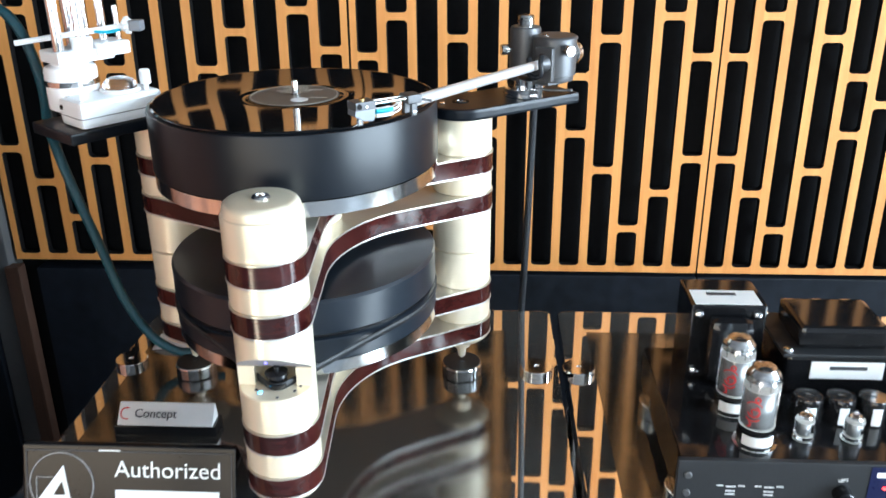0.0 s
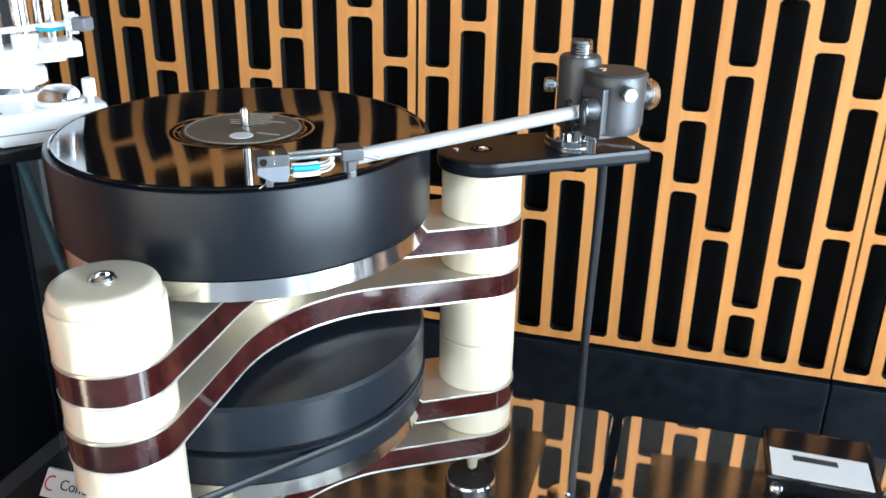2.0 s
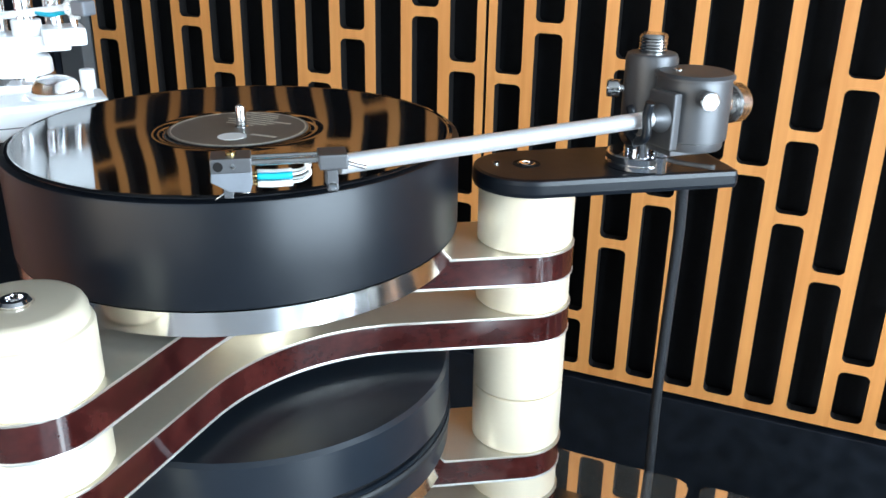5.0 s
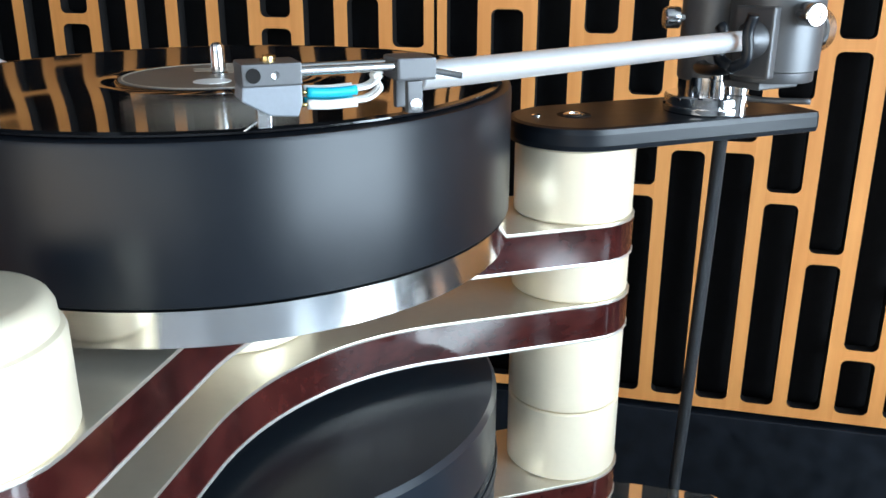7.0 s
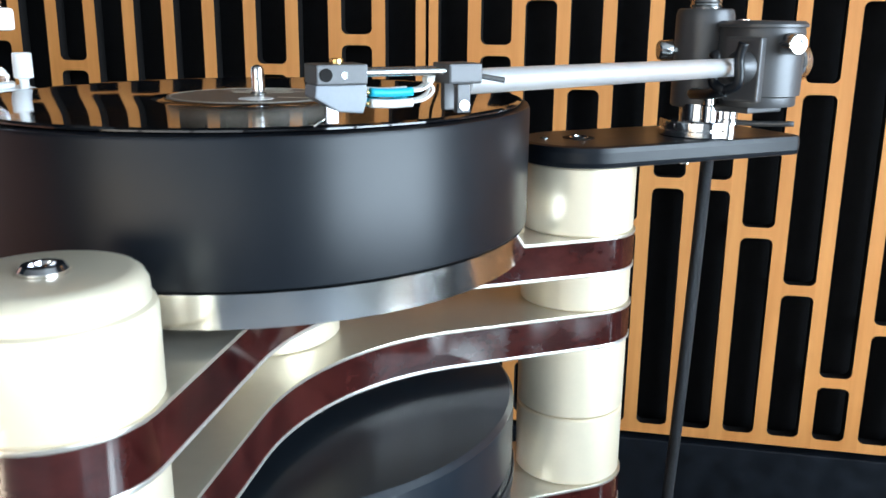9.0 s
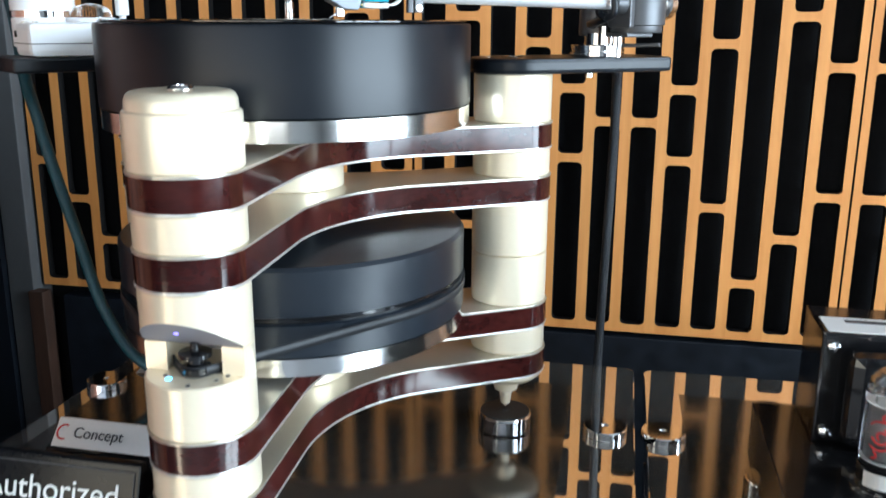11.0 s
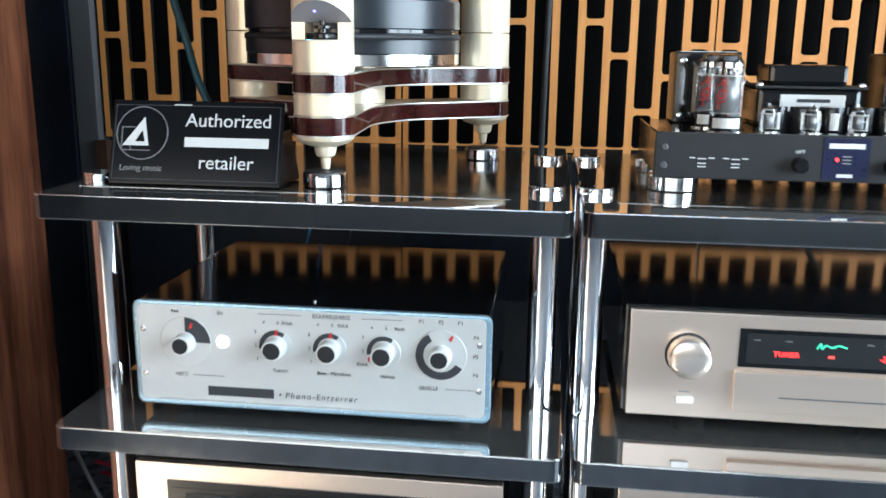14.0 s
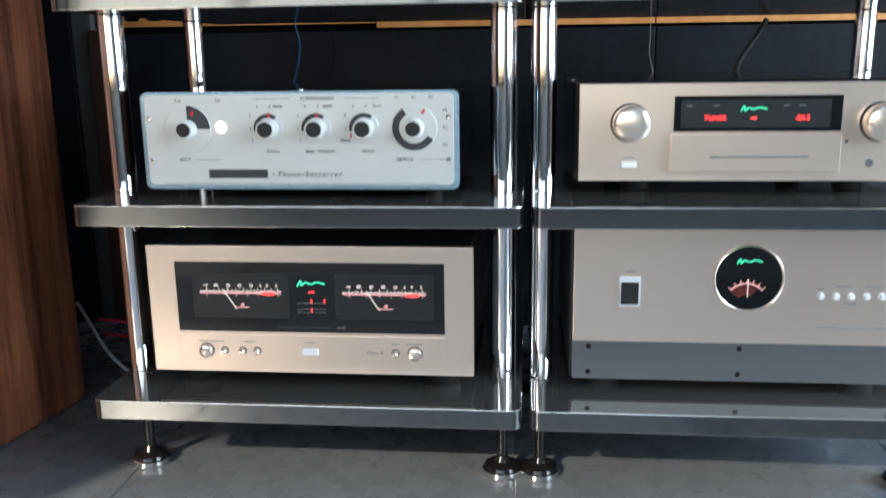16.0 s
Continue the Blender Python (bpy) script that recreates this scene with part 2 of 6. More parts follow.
M = dict(
    cream=mat("champagne_lacquer", (0.95, 0.83, 0.63), 0.33, 0.42, 0.02, 30, 0.0, coat=0.2, rough_vary=0.03),
    alu=mat("brushed_aluminium", (0.84, 0.83, 0.81), 0.14, 1.0, 0.03, 60, 0.0, (1, 1, 12), rough_vary=0.04),
    alu_edge=mat("bare_aluminium_edge", (0.86, 0.83, 0.77), 0.3, 0.75, 0.03, 60, 0.0, rough_vary=0.03),
    alu_plate=mat("satin_plate_aluminium", (0.62, 0.58, 0.51), 0.32, 0.8, 0.04, 25, 0.0, rough_vary=0.04),
    burgundy=wood("burgundy_lacquered_wood", (0.017, 0.0032, 0.0032), (0.058, 0.012, 0.010), 30, "X", 0.11, 0.0, 7, 0.02),
    black_satin=mat("black_satin_acrylic", (0.0045, 0.0065, 0.010), 0.33, 0, 0.1, 12, 0.0, rough_vary=0.03, ior=1.40),
    # brighter copy of black_satin, with the blue sky sheen put into it
    drive_satin=mat("black_satin_sky_sheen", (0.008, 0.012, 0.018), 0.30, 0, 0.1, 12, 0.0, rough_vary=0.03, ior=1.58),
    black_gloss=mat("black_gloss_lacquer", (0.008, 0.008, 0.009), 0.09, 0, 0.2, 20, 0, rough_vary=0.03),
    black_matt=mat("black_matt_paint", (0.012, 0.013, 0.015), 0.55, 0, 0.2, 30, 0.15),
    anodised=mat("dark_grey_anodised", (0.10, 0.10, 0.104), 0.42, 0.5, 0.05, 60, 0.0, rough_vary=0.03),
    chrome=mat("chrome", (0.82, 0.82, 0.83), 0.07, 1.0, 0.03, 30, 0, rough_vary=0.03),
    steel=mat("polished_steel", (0.72, 0.72, 0.71), 0.16, 1.0, 0.05, 50, 0),
    vinyl=record_vinyl(),
    label=mat("record_label_paper", (0.12, 0.105, 0.09), 0.45, 0, 0.1, 90),
    white_ink=mat("white_print", (0.78, 0.78, 0.76), 0.5, 0, 0.03),
    grey_ink=mat("grey_print", (0.25, 0.25, 0.26), 0.5, 0, 0.05),
    label_ink=mat("beige_print", (0.50, 0.46, 0.38), 0.5, 0, 0.05),
    dark_ink=mat("dark_grey_print", (0.035, 0.038, 0.045), 0.5, 0, 0.05),
    red_ink=mat("red_print", (0.65, 0.03, 0.03), 0.5, 0, 0.05),
    orange=wood("orange_veneer", (0.60, 0.220, 0.052), (0.76, 0.325, 0.094), 16, "Z", 0.48, 0.0, 8, 0.08),
    core=mat("black_board_edge", (0.007, 0.006, 0.006), 0.7, 0, 0.2, 50, 0.2, ior=1.3),
    felt=mat("black_felt_backing", (0.007, 0.007, 0.008), 0.9, 0, 0.35, 9, 0.4, ior=1.25),
    navy=mat("dark_blue_plaster", (0.006, 0.008, 0.012), 0.5, 0, 0.6, 5, 0.3, ior=1.3, rough_vary=0.15),
    grey_trim=mat("grey_wall_trim", (0.09, 0.09, 0.092), 0.6, 0, 0.1, 12, 0.1),
    room=mat("grey_wall_paint", (0.22, 0.215, 0.21), 0.7, 0, 0.05, 3, 0.1),
    floor=tiles("slate_floor_tile"),
    joint=mat("grey_floor_joint", (0.34, 0.34, 0.33), 0.8, 0, 0.15, 30, 0.2),
    walnut=wood("walnut_veneer", (0.105, 0.030, 0.015), (0.52, 0.180, 0.085), 20, "Z", 0.42, 0.15, 10, 0.1),
    mirror=mat("mirror_black_glass", (0.80, 0.77, 0.73), 0.03, 0.935, 0.03, 6, 0, rough_vary=0.015),
    acrylic_edge=mat("polished_acrylic_edge", (0.17, 0.180, 0.192), 0.10, 0.95, 0.10, 14, 0.0, (1, 1, 0.2), rough_vary=0.05),
    # lighter than acrylic_edge: the bright line along shelf edges, put into colour
    edge_highlight=mat("painted_edge_highlight", (0.55, 0.56, 0.57), 0.22, 0.95, 0.08, 14, 0.0, rough_vary=0.05),
    mat_weave=weave("woven_black_glass_mat", 420.0, 0.06),
    fascia=mat("champagne_gold_fascia", (0.86, 0.71, 0.60), 0.30, 0.85, 0.012, 90, 0.0, (0.03, 1, 1), rough_vary=0.02),
    fascia_dark=mat("grey_fascia", (0.16, 0.165, 0.17), 0.42, 0.7, 0.02, 90, 0.0, (0.05, 1, 1), rough_vary=0.03),
    phono=mat("pale_silver_blue_fascia", (0.66, 0.67, 0.66), 0.36, 0.3, 0.03, 60, 0.03, coat=0.2),
    phono_edge=mat("blue_grey_bevelled_edge", (0.36, 0.52, 0.62), 0.25, 0.6, 0.05, 40),
    knob_white=mat("ivory_knob", (0.75, 0.75, 0.72), 0.35, 0, 0.03),
    screen=mat("smoked_display_glass", (0.004, 0.005, 0.006), 0.06, 0, 0.1, 20, 0, rough_vary=0.02),
    meter=mat("meter_face", (0.010, 0.013, 0.015), 0.4, 0, 0.1),
    green=glow("green_display_light", (0.05, 0.75, 0.42), 0.7),
    red=glow("red_display_light", (1.0, 0.03, 0.03), 2.2),
    pink=glow("lit_meter_scale", (0.95, 0.45, 0.45), 0.55),
    scale_white=glow("lit_scale_marks", (0.9, 0.78, 0.72), 0.6),
    violet=glow("violet_pilot_lamp", (0.16, 0.14, 1.0), 2.5),
    blue=glow("blue_indicator", (0.05, 0.45, 1.0), 3.0),
    pale=glow("white_pilot_lamp", (1.0, 0.98, 0.95), 2.0),
    teal=mat("teal_cable_sheath", (0.004, 0.060, 0.082), 0.35, 0, 0.25, 200, 0.5),
    teal_lead=mat("turquoise_lead", (0.0, 0.38, 0.52), 0.4, 0, 0.05),
    blue_lead=mat("blue_lead", (0.02, 0.20, 0.50), 0.4, 0, 0.05),
    white_lead=mat("white_lead", (0.75, 0.73, 0.70), 0.4, 0, 0.05),
    cable=mat("braided_black_cable", (0.009, 0.011, 0.015), 0.45, 0, 0.5, 700, 0.6),
    red_cable=mat("red_cable", (0.55, 0.03, 0.07), 0.4, 0, 0.1),
    grey_cable=mat("grey_cable", (0.45, 0.46, 0.48), 0.4, 0, 0.1),
    cartridge=mat("grey_cartridge_body", (0.20, 0.215, 0.24), 0.42, 0.3, 0.05, 80, 0.05),
    silver=mat("bead_blasted_silver", (0.93, 0.94, 0.95), 0.34, 0.0, 0.008, 12, 0.0, rough_vary=0.01),
    arm_silver=mat("satin_arm_silver", (0.86, 0.86, 0.87), 0.30, 0.6, 0.02, 30, 0.0, rough_vary=0.03),
    recess=mat("lavender_grey_recess", (0.36, 0.34, 0.36), 0.5, 0.2, 0.04, 30, 0.0),
    knob=mat("polished_champagne_knob", (0.92, 0.80, 0.70), 0.24, 0.85, 0.01, 30, 0.0, rough_vary=0.03),
    clear=glass("clear_glass"),
    tube_inner=mat("tube_grey_plate", (0.22, 0.22, 0.22), 0.4, 0.6, 0.1, 60),
    mica=mat("pale_mica", (0.42, 0.40, 0.36), 0.35, 0, 0.1, 90),
    tube_red=mat("red_tube_print", (0.55, 0.04, 0.04), 0.4, 0, 0.1),
    getter=mat("silver_getter_flash", (0.75, 0.76, 0.78), 0.08, 1.0, 0.05, 50),
    paper=mat("white_paper_label", (0.80, 0.79, 0.77), 0.5, 0, 0.03),
    sign_black=mat("black_sign_lacquer", (0.006, 0.0065, 0.008), 0.14, 0, 0.2, 20, 0, rough_vary=0.02, ior=1.3),
    dark_wood=wood("dark_brown_batten_wood", (0.020, 0.009, 0.005), (0.075, 0.032, 0.018), 20, "Z", 0.6, 0.0, 10, 0.1),
    brass=mat("brass_screw", (0.75, 0.55, 0.25), 0.25, 1.0, 0.05),
)

# ---- mesh helpers ----
def part(name, bm, material, parent=None, label=""):
    me = bpy.data.meshes.new(name)
    bmesh.ops.recalc_face_normals(bm, faces=bm.faces)
    bm.to_mesh(me)
    bm.free()
    for m in (material if isinstance(material, (list, tuple)) else [material]):
        me.materials.append(m)
    ob = new(name, me)
    ob.parent = parent
    if label:
        ob["label"] = label
    return ob


def thing(name, label, category, group="", kind="", at=(0, 0, 0)):
    ob = new(name)
    ob.location = at
    ob.empty_display_size = 0.05
    return tagged(ob, label, category, group, kind)


def soften(bm, width, segments=2, angle=0.5):
    if width:
        bm.normal_update()
        edges = [e for e in bm.edges if len(e.link_faces) == 2 and e.calc_face_angle(0) > angle]
        bmesh.ops.bevel(bm, geom=edges, offset=width, segments=segments, affect="EDGES", profile=0.6, clamp_overlap=True)
    return bm


def box(x0, x1, y0, y1, z0, z1, bevel=0.0, bm=None):
    own = bmesh.new()
    bmesh.ops.create_cube(own, size=1, matrix=Matrix.LocRotScale(((x0 + x1) / 2, (y0 + y1) / 2, (z0 + z1) / 2), None, (x1 - x0, y1 - y0, z1 - z0)))
    soften(own, bevel)
    return own if bm is None else join(bm, own)


def join(bm, other):
    tmp = bpy.data.meshes.new("tmp")
    other.to_mesh(tmp)
    other.free()
    bm.from_mesh(tmp)
    bpy.data.meshes.remove(tmp)
    return bm


def lathe(profile, at=(0, 0, 0), segs=48, turn=None, bm=None):
    """Turns (radius, height) pairs round the z axis; closed at the ends."""
    own = bmesh.new()
    rings = []
    for r, z in profile:
        if r < 1e-6:
            rings.append([own.verts.new((0, 0, z))])
        else:
            rings.append([own.verts.new((r * math.cos(2 * math.pi * i / segs), r * math.sin(2 * math.pi * i / segs), z)) for i in range(segs)])
    for a, b in zip(rings, rings[1:]):
        for i in range(segs):
            j = (i + 1) % segs
            if len(a) == 1 and len(b) == 1:
                continue
            f = (a[0], b[i], b[j]) if len(a) == 1 else (a[i], a[j], b[0]) if len(b) == 1 else (a[i], a[j], b[j], b[i])
            own.faces.new(f).smooth = abs(profile[0][0]) >= 0
    for ring, flip in ((rings[0], True), (rings[-1], False)):
        if len(ring) > 1 and profile[0] != profile[-1]:
            own.faces.new(ring[::-1] if flip else ring)
    own.normal_update()
    for e in own.edges:
        if len(e.link_faces) == 2 and e.calc_face_angle(0) > 0.5:
            e.smooth = False
    if profile[0] == profile[-1]:
        bmesh.ops.remove_doubles(own, verts=own.verts, dist=1e-6)
    m = Matrix.Translation(at) @ (turn if turn else Matrix())
    own.transform(m)
    return own if bm is None else join(bm, own)


def rod(a, b, r, segs=20, bm=None):
    a, b = Vector(a), Vector(b)
    d = b - a
    return lathe([(r * 0.9, 0), (r, r * 0.1), (r, d.length - r * 0.1), (r * 0.9, d.length)], a, segs, d.to_track_quat("Z", "Y").to_matrix().to_4x4(), bm)


def prism(outline, z0, z1, bevel=0.0, bm=None, caps=True):
    own = bmesh.new()
    lo, hi = [own.verts.new((x, y, z0)) for x, y in outline], [own.verts.new((x, y, z1)) for x, y in outline]
    if caps:
        own.faces.new(lo[::-1])
        own.faces.new(hi)
    for i in range(len(outline)):
        j = (i + 1) % len(outline)
        own.faces.new((lo[i], lo[j], hi[j], hi[i])).smooth = len(outline) > 12
    own.normal_update()
    for e in own.edges:
        if len(e.link_faces) == 2 and e.calc_face_angle(0) > 0.5:
            e.smooth = False
    soften(own, bevel)
    return own if bm is None else join(bm, own)


def spline(points, n=10):
    """Points along a smooth curve through the given ones."""
    p = [Vector(q) for q in points]
    p = [2 * p[0] - p[1]] + p + [2 * p[-1] - p[-2]]
    out = []
    for i in range(1, len(p) - 2):
        for k in range(n):
            t = k / n
            a, b, c, d = p[i - 1], p[i], p[i + 1], p[i + 2]
            out.append(0.5 * ((2 * b) + (c - a) * t + (2 * a - 5 * b + 4 * c - d) * t * t + (3 * b - a - 3 * c + d) * t ** 3))
    return out + [p[-2]]


def hose(points, r, segs=10, n=10, bm=None):
    own = bmesh.new()
    pts = spline(points, n)
    rings, up = [], Vector((0.31, 0.2, 0.93)).normalized()
    for i, q in enumerate(pts):
        d = (pts[min(i + 1, len(pts) - 1)] - pts[max(i - 1, 0)]).normalized()
        u = (up - d * up.dot(d)).normalized()
        v = d.cross(u)
        up = u
        rings.append([own.verts.new(q + r * (u * math.cos(2 * math.pi * k / segs) + v * math.sin(2 * math.pi * k / segs))) for k in range(segs)])
    for a, b in zip(rings, rings[1:]):
        for k in range(segs):
            own.faces.new((a[k], a[(k + 1) % segs], b[(k + 1) % segs], b[k])).smooth = True
    own.faces.new(rings[0][::-1])
    own.faces.new(rings[-1])
    return own if bm is None else join(bm, own)


def lettering(text, size, m, material, parent, name="lettering", align="CENTER", shear=0.0, spacing=1.0):
    cu = bpy.data.curves.new(name, "FONT")
    cu.body, cu.size, cu.extrude, cu.align_x, cu.align_y = text, size, 0.0002, align, "CENTER"
    cu.shear, cu.space_character = shear, spacing
    ob = bpy.data.objects.new(name, cu)
    scene.collection.objects.link(ob)
    bpy.context.view_layer.update()
    me = bpy.data.meshes.new_from_object(ob.evaluated_get(bpy.context.evaluated_depsgraph_get()))
    bpy.data.objects.remove(ob)
    me.materials.clear()
    me.materials.append(material)
    out = new(name, me)
    out.parent = parent
    out.matrix_basis = m
    return out


def front(x, y, z):
    """A pose on an upright face that looks towards -y."""
    return pose(x, y, z, 90, 0, 0)


def ring_sector(r0, r1, a0, a1, depth, n=24):
    """A flat arc in the xz plane, angles in degrees clockwise from straight up."""
    own = bmesh.new()
    loops = []
    for k in range(n + 1):
        a = radians(a0 + (a1 - a0) * k / n)
        s, c = math.sin(a), math.cos(a)
        loops.append([own.verts.new((r * s, y, r * c)) for r, y in ((r0, 0), (r1, 0), (r1, depth), (r0, depth))])
    for p, q in zip(loops, loops[1:]):
        for k in range(4):
            own.faces.new((p[k], p[(k + 1) % 4], q[(k + 1) % 4], q[k]))
    own.faces.new(loops[0])
    own.faces.new(loops[-1][::-1])
    return own


FACE = Matrix.Rotation(radians(90), 4, "X")   # turned parts that look towards -y

# ---- room ----
X0, X1, Y0, ZC = -2.6, 3.0, -3.5, 2.7


def structure(name, bm, material, label, category):
    return tagged(part(name, bm, material), label, category, kind="structure")


floor = structure("floor", box(X0, X1, Y0, 1.2, FLOOR - 0.05, FLOOR - 0.002), M["joint"], "grey stone tiled floor with thin pale joints", "floor")
structure("ceiling", box(X0, X1, Y0, 1.2, ZC, ZC + 0.1), M["room"], "plain grey ceiling of the listening room", "ceiling")
structure("wall_north", box(X0, X1, WALL + 0.03, WALL + 0.15, FLOOR, ZC), M["felt"], "black felt-covered wall behind the wooden panels", "wall")
structure("wall_west", box(X0 - 0.1, X0, Y0, 1.2, FLOOR, ZC), M["navy"], "dark side wall", "wall")


def holed(name, axis, at, u0, u1, a0, a1, z0, z1, label):
    bm = bmesh.new()
    for p, q, lo, hi in ((u0, a0, FLOOR, ZC), (a1, u1, FLOOR, ZC), (a0, a1, FLOOR, z0), (a0, a1, z1, ZC)):
        if axis == "x":
            box(at, at + 0.1, p, q, lo, hi, bm=bm)
        else:
            box(p, q, at, at + 0.1, lo, hi, bm=bm)
    return structure(name, bm, M["room"], label, "wall")


holed("wall_east", "x", X1, Y0, 1.2, -2.4, 0.3, 0.45, 2.45, "pale side wall with a wide window opening")
holed("wall_south", "y", Y0 - 0.1, X0, X1, -2.5, 1.3, 0.40, 2.45, "pale wall with a wide window opening behind the viewer")
for n_, x_, y_ in ((1, 3.0, None), (2, None, -3.5)):
    w_ = thing("window_%d" % n_, "wide window with dark metal mullions", "window", "room windows", "structure")
    lo_, hi_ = (-2.4, 0.3) if x_ else (-2.5, 1.3)
    zb, zt = (0.45, 2.45) if x_ else (0.40, 2.45)
    for a_ in (lo_, lo_ + (hi_ - lo_) / 3, lo_ + (hi_ - lo_) * 2 / 3, hi_):
        part("mullion", box(2.97, 3.02, a_ - 0.035, a_ + 0.035, zb, zt, 0.004) if x_ else box(a_ - 0.035, a_ + 0.035, -3.52, -3.47, zb, zt, 0.004), M["black_matt"], w_)
    if not x_:
        # added out of view: throws a dark band across the sunlit floor
        part("transom", box(lo_, hi_, -3.525, -3.460, 1.44, 1.72, 0.004), M["black_matt"], w_, "unseen dark board added across the window to block part of the sunlight")
    for z_ in (zb, zb + 1.3, zt) if x_ else (zb, zt):
        part("rail", box(2.965, 3.015, lo_, hi_, z_ - 0.03, z_ + 0.03, 0.004) if x_ else box(lo_, hi_, -3.515, -3.465, z_ - 0.03, z_ + 0.03, 0.004), M["black_matt"], w_)
for b0, b1 in ((-0.66, 0.5745), (0.577, 2.2)):
    structure("baseboard", box(b0, b1, WALL - 0.004, WALL + 0.03, FLOOR, 0.609, 0.002), M["navy"], "dark blue-black base panel under the wooden grille", "wall panel")
structure("trim", box(-0.75, -0.703, WALL - 0.02, WALL + 0.03, FLOOR, 2.2, 0.002), M["grey_trim"], "grey upright trim beside the grille panel", "trim")
structure("wall_panel", box(X0, -0.752, WALL - 0.03, WALL + 0.03, FLOOR, ZC), M["navy"], "dark blue-black wall beside the grille", "wall")

# ---- turntable ----
P, F, R, L = (-0.020, 0.222), (-0.009, 0.011), (0.159, 0.333), (-0.206, 0.321)
TR = 0.0375
PLATES = ((0.939, 0.964), (0.889, 0.914), (0.763, 0.788), (0.713, 0.738))


def star(half, fillet):
    """Outline of the three-armed plate round the platter's axis: arms with rounded ends and hollow sides."""
    ang = [math.atan2(q[1] - P[1], q[0] - P[0]) for q in (F, R, L)]
    length = 0.211
    out = []
    for i in range(3):
        a, b = ang[i], ang[(i + 1) % 3]
        b += 2 * math.pi if b < a else 0
        d, n = Vector((math.cos(a), math.sin(a))), Vector((-math.sin(a), math.cos(a)))
        end = d * length
        for k in range(15):
            t = -math.pi / 2 + math.pi * k / 14
            out.append(end + half * (d * math.cos(t) + n * math.sin(t)))
        mid, gap = (a + b) / 2, (b - a) / 2
        centre = Vector((math.cos(mid), math.sin(mid))) * ((half + fillet) / math.sin(gap))
        a0 = math.atan2(-n.y, -n.x)
        sweep = math.pi - 2 * gap
        for k in range(19):
            t = a0 - sweep * k / 18
            out.append(centre + fillet * Vector((math.cos(t), math.sin(t))))
    return [(P[0] + v.x, P[1] + v.y) for v in out]


tt = thing("turntable", "three-tower turntable in cream, burgundy wood and aluminium with a black platter", "turntable", at=(0, 0, 0))
for z0, z1 in PLATES:
    core = part("chassis_plate", prism(star(TR + 0.0002, 0.15), z0 + 0.002, z1 - 0.002), M["burgundy"], tt, "glossy burgundy lacquered wood layer")
    part("top_skin", prism(star(TR + 0.0008, 0.1494), z1 - 0.0020, z1, 0.0004), [M["alu_plate"]], core, "thin satin aluminium skin")
    part("bottom_skin", prism(star(TR + 0.0008, 0.1494), z0, z0 + 0.0020, 0.0004), [M["alu_edge"]], core, "thin aluminium skin")


def drum(at, z0, z1, r=TR - 0.0006, ch=0.0012):
    return lathe([(r - ch, z0), (r, z0 + ch), (r, z1 - ch), (r - ch, z1)], (*at, 0), 64)


for q in (R, L):
    part("tower_drum", drum(q, 0.964, 1.0085), M["cream"], tt)
    part("tower_drum", drum(q, 0.914, 0.939), M["cream"], tt)
    part("tower_drum", drum(q, 0.838, 0.889), M["cream"], tt)
    part("tower_drum", drum(q, 0.788, 0.837), M["cream"], tt)
    part("tower_drum", drum(q, 0.738, 0.763), M["cream"], tt)
cap = part("tower_cap", lathe([(TR - 0.001, 0.964), (TR, 0.9655), (TR, 0.9985), (TR - 0.0007, 1.0005), (TR - 0.0022, 1.0015), (TR - 0.0026, 1.0075), (TR - 0.0042, 1.0108), (TR - 0.0062, 1.0124), (TR - 0.009, 1.013), (0.0095, 1.013), (0.009, 1.0122), (0, 1.0122)], (*F, 0), 72), M["cream"], tt, "rounded cream lacquered motor cap")
bolt = part("cap_bolt", lathe([(0.0085, 1.0122), (0.0085, 1.0140), (0.0072, 1.0158), (0.0045, 1.0158), (0.004, 1.0135), (0, 1.0135)], (*F, 0), 28), M["chrome"], cap, "chrome cap bolt")
part("tower_drum", drum(F, 0.914, 0.939), M["cream"], tt)
part("tower_drum", drum(F, 0.788, 0.826), M["cream"], tt)
part("tower_drum", drum(F, 0.738, 0.763), M["cream"], tt)
# motor housing: the drum is cut on a slant above two legs
upper = drum(F, 0.846, 0.889)
bmesh.ops.bisect_plane(upper, geom=upper.verts[:] + upper.edges[:] + upper.faces[:], plane_co=(F[0], F[1] - 0.006, 0.8459), plane_no=(0, -0.62, -0.785), clear_outer=True)
cut = bmesh.ops.holes_fill(upper, edges=[e for e in upper.edges if e.is_boundary])["faces"]
for f in cut:
    f.normal_update()
    f.smooth = False
    if abs(f.normal.y) > 0.3:
        f.material_index = 1
house = part("motor_housing", upper, [M["cream"], M["recess"]], tt, "cream motor housing cut open in an arch")
for s in (-1, 1):
    leg = drum(F, 0.826, 0.846, TR - 0.0006, 0.0004)
    bmesh.ops.bisect_plane(leg, geom=leg.verts[:] + leg.edges[:] + leg.faces[:], plane_co=(F[0] + s * 0.0200, 0, 0), plane_no=(-s, 0, 0), clear_outer=True)
    bmesh.ops.holes_fill(leg, edges=[e for e in leg.edges if e.is_boundary])
    bmesh.ops.bisect_plane(leg, geom=leg.verts[:] + leg.edges[:] + leg.faces[:], plane_co=(0, F[1] - 0.008, 0), plane_no=(0, -1, 0), clear_outer=True)
    bmesh.ops.holes_fill(leg, edges=[e for e in leg.edges if e.is_boundary])
    for f in leg.faces:
        f.smooth = False
    part("housing_leg", leg, M["cream"], house)
